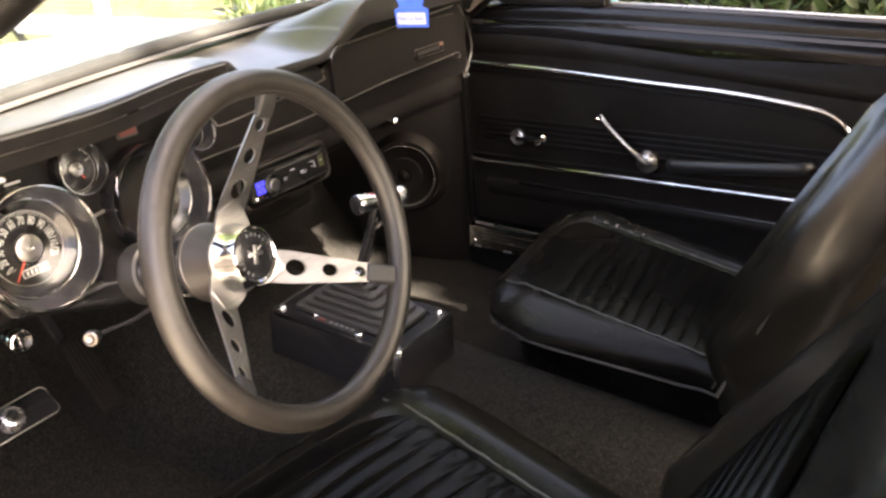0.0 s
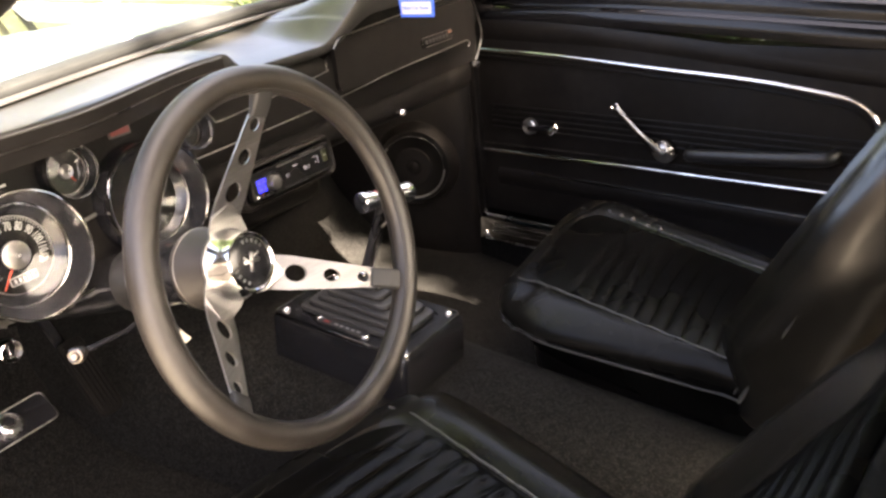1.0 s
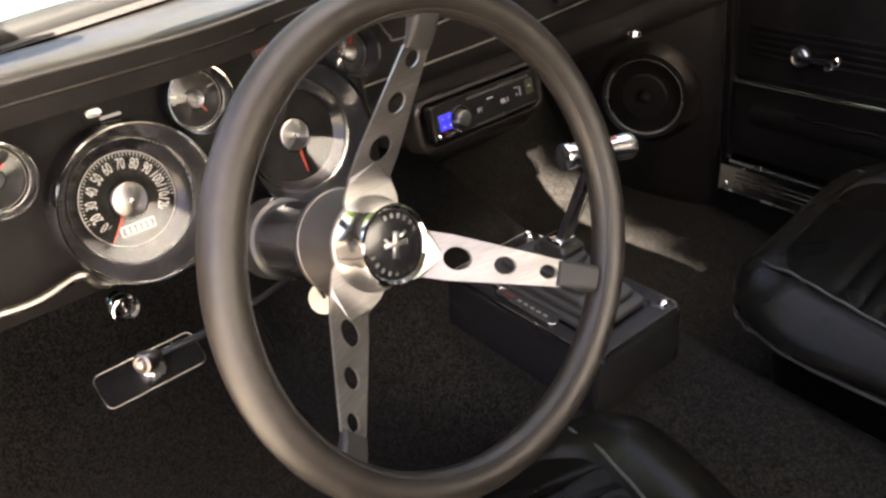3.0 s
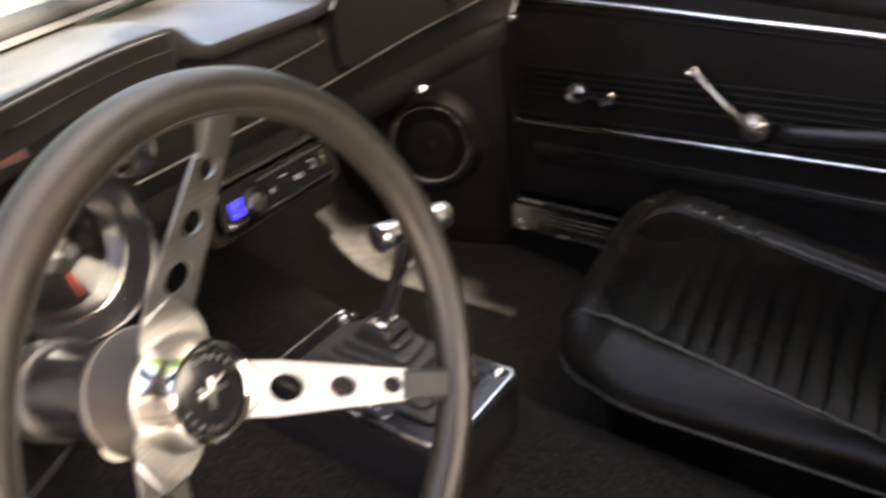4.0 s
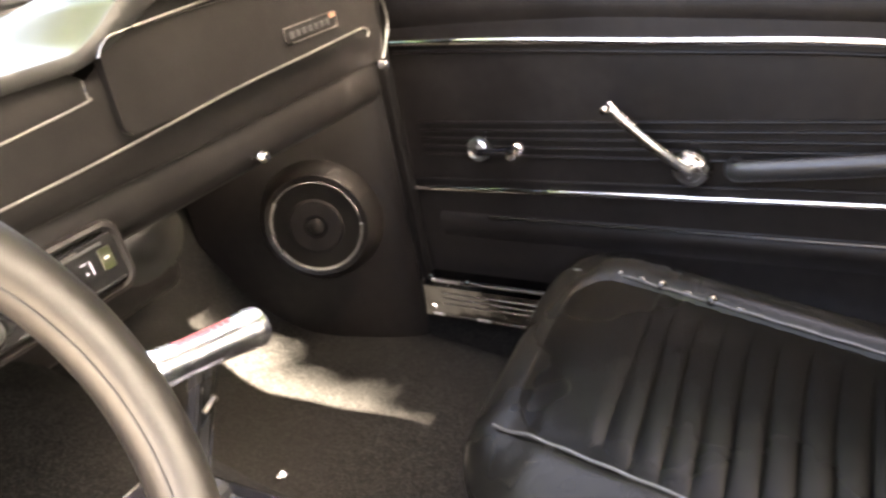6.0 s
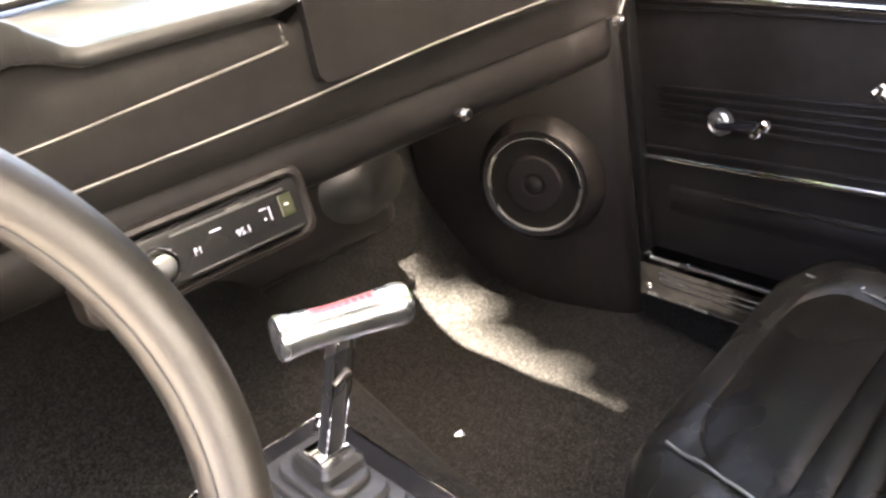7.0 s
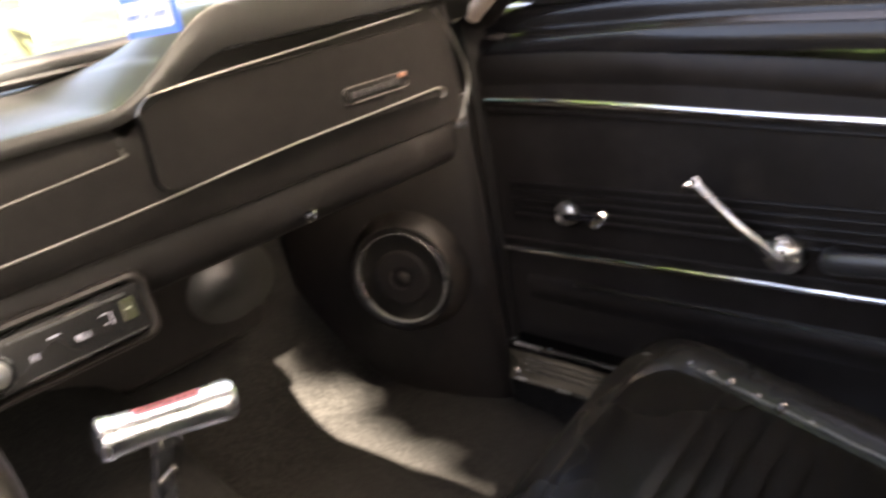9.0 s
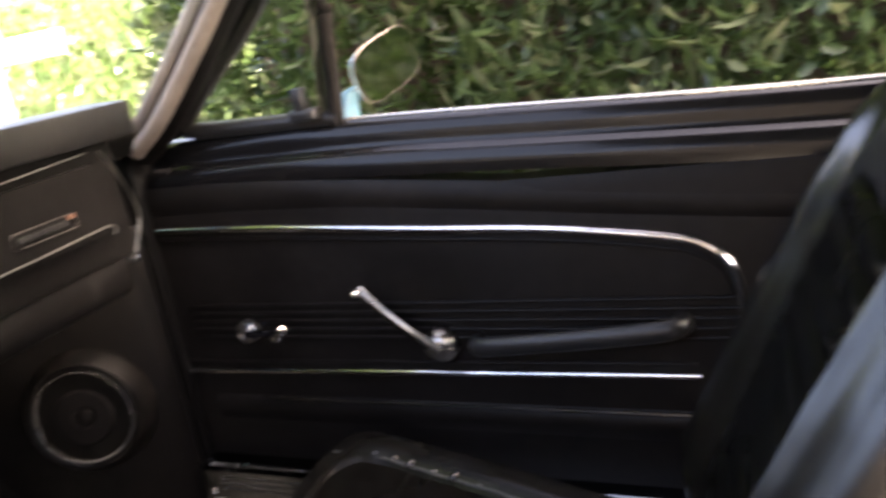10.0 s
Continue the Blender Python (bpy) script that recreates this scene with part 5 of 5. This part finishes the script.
# ---- seats ----
def seat(name, m, label, back_m, corners, hw=0.235, first=0.54, bolster=0.050, bh=0.52, gathers=True):
    """corners: the insert's inner front, outer front, outer rear and inner rear in plan; z from the floor."""
    s = thing(name, m, label, "car seat", "front seats")
    fi, fo, ro, ri = [Vector((x, y, 0)) for x, y in corners]
    half_w = ((fo - fi).length + (ro - ri).length) / 4
    half_d = ((fi - ri).length + (fo - ro).length) / 4

    def plan(a, b):
        """a across -1..1, b from the rear (-1) to the front (1)"""
        return ri.lerp(ro, (a + 1) / 2).lerp(fi.lerp(fo, (a + 1) / 2), (b + 1) / 2)

    def outline(d, z, n=112, sharp=0.34, wave=0.0, front=0.0, hump=0.0):
        """hump: how far the bolster beside the door swells up"""
        out = []
        for k in range(n):
            t = 2 * math.pi * k / n
            a, b = math.cos(t), math.sin(t)
            a, b = math.copysign(abs(a) ** sharp, a), math.copysign(abs(b) ** sharp, b)
            grow = 0.62 if b > 0 else 0.5
            side = d * lerp(0.30, 1.0, ease((b + 0.62) / 1.25)) if a < 0 and d > 0 else d
            p = plan(a * (1 + side / half_w), b * (1 + grow * d / half_d))
            lift = wave * (math.sin(9 * t + 1) + 0.6 * math.sin(23 * t)) + hump * ease((a - 0.55) / 0.35) * ease((1.04 - abs(b)) / 0.25)
            out.append((p.x, p.y, z - 0.020 * (1 - b) / 2 - front * ease((b - 0.72) / 0.28) + lift))
        return out

    rings = [outline(0.020, 0.150), outline(0.040, 0.203), outline(0.066, 0.215, wave=0.0025), outline(0.077, 0.2215, wave=0.0025), outline(0.083, 0.230, hump=0.002), outline(0.080, 0.240, front=0.003, hump=0.004), outline(0.069, 0.249, front=0.005, hump=0.007), outline(0.052, 0.2565, front=0.006, hump=0.010), outline(0.030, 0.262, front=0.007, hump=0.010), outline(0.014, 0.2645, front=0.006, hump=0.006), outline(0.004, 0.2640, front=0.004), outline(-0.004, 0.258, front=0.003), outline(-0.016, 0.252), outline(-0.06, 0.250)]
    part("cushion", crumple(loft(rings), 0.0022, 19, (1, 1, 2)), SEAT_VINYL, s, "smooth black vinyl cushion")
    # pleated insert, smooth at the front
    pl = bmesh.new()
    nx = 18
    grid = []
    rows = [1.01 - (1.01 - first) * i / 12 for i in range(12)]
    for k in range(int((first + 1.0) / 0.125)):
        rows += [first - 0.125 * (k + f) for f in (0.0, 0.03, 0.09, 0.20, 0.38, 0.62, 0.80, 0.91, 0.97)]
    ny = len(rows) - 1
    for i, b in enumerate(rows):
        ph = max(0.0, (first - b) / 0.125)
        bulge = (abs(math.sin(math.pi * ph)) ** 0.45) if b < first - 1e-6 else (1.0 if b > first + 1e-6 else 0.0)
        row = []
        for j in range(nx + 1):
            a = -1 + 2 * j / nx
            edge = 1 - abs(a) ** 7
            p = plan(a * 0.995, b + 0.012 * math.sin(2.2 * a + 0.13 * ph) * min(1, ph))
            pucker = 0.0055 * math.sin(math.pi * 2 * ph + 0.6) * max(0, a - 0.72) / 0.28 * (ph > 0) * (1 - abs(a) ** 30)
            z = 0.260 - 0.020 * (1 - b) / 2 - 0.008 * ease((b - 0.80) / 0.21) + (0.0030 * bulge + 0.004 * (1 - a * a)) * edge + pucker
            row.append(pl.verts.new((p.x, p.y, z)))
        grid.append(row)
    for i in range(ny):
        for j in range(nx):
            pl.faces.new((grid[i][j], grid[i][j + 1], grid[i + 1][j + 1], grid[i + 1][j]))
    bmesh.ops.solidify(pl, geom=pl.faces[:], thickness=0.010)
    part("pleated_insert", pl, SEAT_VINYL, s, "pleated black vinyl insert")
    for sgn in (-1, 1):
        pts = []
        for i in range(50):
            b = lerp(1.06, -1.0, i / 49)
            p = plan(sgn * (1.015 - 0.03 * ease((b - 0.9) / 0.2)), b)
            pts.append((p.x, p.y, 0.2655 - 0.020 * (1 - b) / 2 - 0.010 * ease((b - 0.82) / 0.25) + 0.0006 * math.sin(31 * b)))
        part("piping", tube(pts, 0.0015, 8), PADCORD, s, "welted seam cord")
    if gathers:
        pts, swell = [], []
        for i in range(181):
            b = lerp(0.90, 0.02, i / 180)
            p = plan(1.045, b)
            fold = max(0.0, math.sin(2 * math.pi * b / 0.125 + 0.7 + 0.5 * math.sin(9 * b))) ** 1.5
            swell.append(0.0022 + 0.0066 * fold * (0.55 + 0.45 * math.sin(23 * b + 1)) * min(1, 9 * (0.90 - b), 5 * (b - 0.02)))
            pts.append((p.x, p.y, 0.2632 - 0.020 * (1 - b) / 2 + 0.0012 * fold))
        part("gathered_edge", tube(pts, lambda t: swell[min(180, int(t * 180 + 0.5))], 12), BACK_VINYL, s, "gathered glossy vinyl along the seam")
    part("lower_piping", tube(outline(0.0785, 0.2195, wave=0.0025), 0.0020, 8, closed=True), PADCORD, s, "welted lower seam cord")
    part("base_skirt", loft([outline(d, z) for d, z in ((0.000, 0.035), (0.010, 0.10), (0.022, 0.208))]), VINYL, s, "black seat base skirt")
    mid = plan(0, -0.1)
    for sgn in (-1, 1):
        part("seat_track", box(mid.x + sgn * hw * 0.7 - 0.02, mid.x + sgn * hw * 0.7 + 0.02, mid.y - 0.24, mid.y + 0.18, 0.0, 0.045, 0.004), PAINT, s)
        q = plan(sgn * (1 + 0.066 / half_w), -1.0)
        part("hinge_cover", moved(lathe([(0, 0.005), (0.008, 0.0045), (0.012, 0.0), (0, 0)], 24), Matrix.Translation((q.x, q.y, 0.17)) @ pose(0, 0, 0, 0, 90 * sgn, 0)), CRANK, s, "small chrome hinge cap")
    # backrest: a thing's part with its own tilt
    secs = []
    for i in range(27):
        t = i / 26
        z = lerp(0.0, bh, t)
        w = hw * (1.0 - 0.14 * ease((t - 0.45) / 0.55) - 0.10 * max(0, (t - 0.88) / 0.12) ** 2)
        dp = 0.115 * (1 - 0.25 * t) * math.sqrt(max(0.03, 1 - max(0, (t - 0.86) / 0.14) ** 2))
        loop = []
        for k in range(120):
            a = 2 * math.pi * k / 120
            cx, cy = math.cos(a), math.sin(a)
            fx = abs(cx) ** 0.45
            roll = (bolster if cx < 0 else 0.034) * ease((fx - 0.58) / 0.24) * ease(t / 0.15) * ease((1 - t) / 0.2) * (cy > 0)
            roll *= 1.28 - 0.78 * t
            roll += 0.007 * math.exp(-((fx - 0.80) / 0.035) ** 2) * (cx < 0) * (cy > 0) * ease(t / 0.2) * ease((0.9 - t) / 0.25)
            loop.append((w * math.copysign(fx, cx), dp * 0.5 * math.copysign(abs(cy) ** 0.55, cy) - 0.02 * t * t + roll * abs(cy) ** 0.3, z))
        secs.append(loop)
    bk = part("backrest", moved(crumple(loft(secs), 0.0030, 15, (1.6, 1, 0.8)), back_m), BACK_VINYL, s, "smooth black vinyl backrest")
    pl = bmesh.new()
    grid = []
    for i in range(121):
        t = i / 120
        z = lerp(0.02, bh - 0.12, t)
        tt = z / bh
        w = hw * 0.56 * (1 - 0.12 * t)
        dp = 0.115 * (1 - 0.25 * tt) * 0.5
        bulge = abs(math.sin(math.pi * t * 13)) ** 0.6
        grid.append([pl.verts.new((w * u, dp - 0.02 * tt * tt + 0.002 + 0.009 * bulge * (1 - abs(u) ** 8), z)) for u in [-1 + 2 * j / 12 for j in range(13)]])
    for i in range(120):
        for j in range(12):
            pl.faces.new((grid[i][j], grid[i][j + 1], grid[i + 1][j + 1], grid[i + 1][j]))
    bmesh.ops.solidify(pl, geom=pl.faces[:], thickness=-0.012)
    part("back_insert", moved(pl, back_m), SEAT_VINYL, bk, "pleated black vinyl insert")
    for sgn in (-1, 1):
        pts = []
        for i in range(20):
            t = i / 19
            w = hw * (1.0 - 0.14 * ease((t - 0.45) / 0.55)) * 0.985
            pts.append((sgn * w, 0.115 * (1 - 0.25 * t) * 0.5 * 0.72 - 0.02 * t * t + 0.004, 0.02 + t * bh * 0.86))
        part("back_piping", moved(tube(pts, 0.0026, 8), back_m), PADCORD, bk, "stitched seam cord")
        part("back_seam", moved(tube([(x * 0.955, y + 0.010, z) for x, y, z in pts], 0.0012, 6), back_m), PADCORD, bk, "twin stitched seam")
    return bk


passenger_back = seat("passenger_seat", Matrix.Translation((0.320, -0.125, 0.27)), "black pleated vinyl passenger bucket seat", pose(-0.01, -0.205, 0.19, 22, 0, 6), [(-0.138, 0.200), (0.170, 0.270), (0.058, -0.190), (-0.196, -0.220)])
seat("driver_seat", Matrix.Translation((-0.387, -0.205, 0.282)) @ pose(0, 0, 0, 0, 0, -4), "black pleated vinyl driver's bucket seat", pose(0.01, -0.225, 0.20, 29, 0, 6), [(-0.150, 0.205), (0.165, 0.205), (0.116, -0.25), (-0.145, -0.25)], first=0.80, bolster=0.045, bh=0.475, gathers=False)

for dy in (0.0, 0.008):
    part("stitched_seam", tube(smooth_path([(0.0775, -0.350 + dy, 0.548), (0.0765, -0.368 + dy, 0.585), (0.0795, -0.401 + dy, 0.660), (0.0850, -0.433 + dy, 0.722), (0.0920, -0.456 + dy, 0.766), (0.100, -0.478 + dy, 0.81)], 6), 0.0013, 6), PADCORD, passenger_back, "twin stitched seam")
# ---- hanging air freshener and its cord from the mirror ----
af = thing("air_freshener", Matrix.Translation((-0.010, 0.067, 0.981)) @ pose(0, 0, 0, 0, 0, -82) @ Matrix.Diagonal((0.86, 1, 0.92, 1)), "blue card air freshener with white label hanging on a cord", "air freshener")
part("card", plate([(-0.028, -0.012), (0.028, -0.012), (0.030, 0.012), (0.020, 0.016), (0.026, 0.030), (0.014, 0.036), (0.018, 0.050), (0.006, 0.058), (0.0, 0.068), (-0.006, 0.058), (-0.018, 0.050), (-0.014, 0.036), (-0.026, 0.030), (-0.020, 0.016), (-0.030, 0.012)], -0.001, 0.001), BLUE, af, "blue card")
part("label", plate(round_rect(0.050, 0.016, 0.001), -0.0022, 0.0), PRINT, af, "white label")
lettering("print", "New Car Scent", 0.0072, BLUE, af, pose(0, -0.0024, 0, 90, 0, 0), 0.0002)
part("cord", tube([(0, 0, 0.066), (0.006, 0, 0.16), (0.026, 0, 0.255)], 0.0008, 6), WHITE, af, "thin cord")
rm = thing("rear_view_mirror", Matrix.Translation((-0.006, 0.030, 1.245)) @ pose(0, 0, 0, 0, 0, 12), "black rear view mirror under the windscreen header", "mirror")
part("head", loft([[(x, y, z) for x, z in round_rect(w, h, 0.02)] for w, h, y in ((0.20, 0.055, -0.012), (0.21, 0.06, -0.004), (0.18, 0.045, 0.012))]), PLASTIC, rm)
part("mirror_glass", plate(round_rect(0.19, 0.048, 0.016), -0.0145, -0.011), MIRROR, rm, "mirror glass")
part("stalk", tube([(0, 0.01, 0), (0, -0.02, 0.03), (0, -0.07, 0.05)], 0.006, 8), CHROME, rm)

# ---- outside ----
bm = bmesh.new()
bmesh.ops.create_grid(bm, x_segments=40, y_segments=40, size=400)
solid("ground", bm, CONCRETE, "pale sunlit concrete drive", "ground", "structure")
# unseen dark wall added on the left to lower the fill in the cabin
solid("wall_light_block", loft([[(x, y, z) for x, z in ((-4.6, 0), (-4.6, 2.7), (-4.75, 2.7), (-4.75, 0))] for y in (-1.5, 2.0, 5.2)]), mat("brown_fence_paint", (0.045, 0.038, 0.030), 0.8, scale=3, bump=0.3, bump_scale=40), "plain brown unseen wall added to cut light from the left", "wall", "structure")
solid("lawn", loft([[(-12, y, 0.005), (30, y, 0.005), (30, y, z), (-12, y, z)] for y, z in ((3.6, 0.03), (4.4, 0.25), (5.4, 0.75), (7.0, 1.45), (9.0, 2.0), (16.0, 2.6))]), GRASS, "dry sunlit grass verge", "lawn", "structure")


def leaf_cloud(n, place, size, seed, broad=0.155):
    r = random.Random(seed)
    verts, faces = [], []
    for _ in range(n):
        c, out = place(r)
        d = (out + Vector((r.gauss(0, .6), r.gauss(0, .6), r.gauss(0.1, .6)))).normalized()
        s = d.cross(Vector((r.gauss(0, .5), r.gauss(0, .5), 1))).normalized()
        nn = d.cross(s)
        ln, w = size * r.uniform(0.7, 1.5), size * broad * r.uniform(0.7, 1.3)
        b = len(verts)
        for px, py, pz in ((0, 0, 0), (0.35, w / ln, 0.06), (0.7, w / ln * 0.8, 0.02), (1, 0, -0.12), (0.7, -w / ln * 0.8, 0.02), (0.35, -w / ln, 0.06), (0.5, 0, -0.02)):
            verts.append(tuple(c + d * (px * ln) + s * (py * ln) + nn * (pz * ln)))
        faces += [(b, b + 1, b + 6), (b + 1, b + 2, b + 6), (b + 2, b + 3, b + 6), (b + 3, b + 4, b + 6), (b + 4, b + 5, b + 6), (b + 5, b, b + 6)]
    me = bpy.data.meshes.new("leaves")
    me.from_pydata(verts, [], faces)
    me.polygons.foreach_set("use_smooth", [True] * len(me.polygons))
    return me


def hedge_place(x0, y0, y1, h):
    def place(r):
        y, z = r.uniform(y0, y1), r.uniform(0.05, h) ** 1.0
        x = x0 + 0.25 * noise.noise((y * 0.9, z * 1.3, 0)) + 0.12 * noise.noise((y * 3, z * 3, 5)) + abs(r.gauss(0, 0.16))
        return Vector((x, y, z)), Vector((-0.7, 0, 0.15))
    return place


hedge = thing("hedge", Matrix.Identity(4), "dense leafy green hedge beside the car", "hedge", "", "stuff")
for nm, n, sd, mtl in (("foliage", 21000, 1, LEAF), ("young_foliage", 4200, 2, LEAF2)):
    me = leaf_cloud(n, hedge_place(2.15, -3.0, 1.85, 2.6), 0.104, sd, 0.135)
    me.materials.append(mtl)
    ob = new(nm, me)
    ob.parent = hedge
    tagged(ob, kind="stuff")
part("core", loft([[(2.75 + 0.1 * math.sin(3 * y), y, z) for z in (0, 2.6)] + [(3.3, y, z) for z in (2.6, 0)] for y in [lerp(-3, 1.75, i / 30) for i in range(31)]]), TWIG, hedge)
far_hedge = thing("far_shrubs", Matrix.Identity(4), "sunlit shrubs beyond the lawn", "shrubs", "", "stuff")


def far_place(r):
    x = r.uniform(-8, 24)
    z = r.uniform(1.9, 4.2 + 0.9 * noise.noise((x * 0.7, 0, 0)))
    return Vector((x, 12.5 + 0.6 * noise.noise((x, z, 2)) + abs(r.gauss(0, 0.3)), z)), Vector((0, -0.7, 0.2))


for nm, n, sd, mtl in (("foliage", 14000, 3, LEAF), ("young_foliage", 12000, 4, LEAF2)):
    me = leaf_cloud(n, far_place, 0.30, sd)
    me.materials.append(mtl)
    ob = new(nm, me)
    ob.parent = far_hedge
    tagged(ob, kind="stuff")
# long-leaved plants on the bank beyond the fence
bank = thing("bank_plants", Matrix.Identity(4), "long-leaved pale green plants on the sunlit bank", "plants", "", "stuff")


def bank_place(r):
    y = r.uniform(3.8, 8.2)
    x = r.uniform(1.1 + 0.45 * y, 9.0)
    steps = ((3.6, 0.03), (4.4, 0.25), (5.4, 0.75), (7.0, 1.45), (9.0, 2.0))
    z = 0.0
    for (y0, z0), (y1, z1) in zip(steps, steps[1:]):
        if y0 <= y <= y1:
            z = lerp(z0, z1, (y - y0) / (y1 - y0))
    clump = max(0.0, noise.noise((x * 1.1, y * 1.1, 3)))
    return Vector((x, y, z + r.uniform(0, 0.06 + 0.5 * clump))), Vector((r.gauss(0, 0.5), r.gauss(0, 0.5) - 0.2, 0.8))


for nm, n, sd, mtl in (("blades", 16000, 11, LEAF), ("pale_blades", 9000, 12, LEAF2)):
    me = leaf_cloud(n, bank_place, 0.17, sd, 0.11)
    me.materials.append(mtl)
    ob = new(nm, me)
    ob.parent = bank
    tagged(ob, kind="stuff")
# unseen tree leaning over the hedge, added so its crown's gap shapes the sun
tree = thing("tree", Matrix.Translation((3.6, -4.6, 0)), "unseen leafy tree added to shape the sunlight", "tree")
part("trunk", tube(smooth_path([(0, 0, 0), (0.05, 0.05, 1.6), (-0.10, 0.1, 3.2), (-0.35, 0.2, 4.6)], 5), lambda t: lerp(0.17, 0.09, t), 12), TWIG, tree, "rough brown trunk")
for dx, dy, dz in ((-1.5, -0.35, 1.3), (-1.2, 1.3, 1.2), (-0.8, -0.8, 1.6), (-0.4, 0.9, 1.7)):
    part("limb", tube(smooth_path([(-0.35, 0.2, 4.55), (-0.35 + dx * 0.5, 0.2 + dy * 0.4, 4.6 + dz * 0.65), (-0.35 + dx, 0.2 + dy, 4.6 + dz)], 5), lambda t: lerp(0.07, 0.015, t), 8), TWIG, tree)


# how far across the gap in the leaves reaches, along the car
GAP = ((-0.39, 0.635), (-0.33, 0.650), (-0.26, 0.642), (-0.187, 0.662), (-0.10, 0.672), (-0.06, 0.665), (-0.017, 0.645), (0.04, 0.640), (0.10, 0.602), (0.19, 0.588), (0.26, 0.56))


def crown_place(r):
    while True:
        p = Vector((r.uniform(1.5, 2.75), r.uniform(-5.4, -3.0), r.uniform(5.2, 6.6)))
        k = (p.z - 1.1) / 1.12
        ey, ex = p.y + k, p.x - 0.35 * k
        rag = 0.03 * noise.noise((p.x * 9, p.y * 9, p.z * 9))
        if any(y0 <= ey <= y1 and (0.0 if ey < -0.08 else 0.45 if 0.1 < ey < 0.22 else 0.50) < ex < lerp(x0, x1, (ey - y0) / (y1 - y0)) + 0.055 + rag for (y0, x0), (y1, x1) in zip(GAP, GAP[1:])):
            continue
        if 0.03 < ey < 0.9 and ex < -0.14 + 2 * rag:
            continue
        if 0.20 < ey < 0.9 and ex < 0.15 and noise.noise((ex * 14, ey * 14, 2.0)) > -0.18:
            continue
        if noise.noise((p.x * 1.3, p.y * 1.3, p.z * 1.3)) > 0.35 and r.random() < 0.7:
            continue
        return p - Vector((3.6, -4.6, 0)), Vector((r.gauss(0, 1), r.gauss(0, 1), 0.2))


me = leaf_cloud(15000, crown_place, 0.085, 9, 0.26)
me.materials.append(LEAF)
crown = new("crown", me)
crown.parent = tree
# tall tree on the bank ahead of the car: its crown hangs over the bonnet and stands in the windscreen's reflections
tall = thing("tree", Matrix.Translation((-2.6, 10.6, 2.1)), "tall leafy tree on the grassy bank", "tree")
part("trunk", tube(smooth_path([(0, 0, -0.1), (0.08, -0.05, 1.4), (0.3, -0.2, 3.0), (0.8, -0.3, 4.6)], 5), lambda t: lerp(0.30, 0.16, t), 14), TWIG, tall, "rough brown trunk")
for dx, dy, dz in ((-2.6, -0.6, 1.8), (3.4, -0.8, 1.6), (1.2, -2.6, 2.2), (2.6, 1.4, 2.6), (-0.6, 0.8, 3.2)):
    part("limb", tube(smooth_path([(0.8, -0.3, 4.5), (0.8 + dx * 0.45, -0.3 + dy * 0.45, 4.6 + dz * 0.55), (0.8 + dx, -0.3 + dy, 4.6 + dz)], 5), lambda t: lerp(0.13, 0.03, t), 8), TWIG, tall)


def tall_place(r):
    while True:
        q = Vector((r.uniform(-1, 1), r.uniform(-1, 1), r.uniform(-1, 1)))
        if q.length > 0.86 + 0.30 * noise.noise(q * 2.3) or noise.noise(q * 4.1 + Vector((3, 1, 7))) < -0.22:
            continue
        return Vector((3.2 + 6.2 * q.x, -1.4 + 4.4 * q.y, 6.2 + 3.7 * q.z)), Vector((q.x, q.y, q.z - 0.3))


for nm, n, sd, mtl in (("foliage", 9000, 21, LEAF), ("young_foliage", 2500, 22, LEAF2)):
    me = leaf_cloud(n, tall_place, 0.36, sd, 0.27)
    me.materials.append(mtl)
    ob = new(nm, me)
    ob.parent = tall
    tagged(ob, kind="stuff")
# white post and rail
fc = thing("fence", Matrix.Translation((1.80, 2.25, 0)), "white painted post and rail fence before the hedge", "fence")
for y in (0.0, 1.8, 3.6):
    part("post", box(-0.03, 0.03, y - 0.03, y + 0.03, 0, 1.28, 0.006), FENCEPAINT, fc)
part("rail", box(-0.075, -0.047, -0.45, 3.8, 1.10, 1.18, 0.004), FENCEPAINT, fc)
part("rail", box(-0.075, -0.047, -0.45, 3.8, 0.55, 0.66, 0.004), FENCEPAINT, fc)
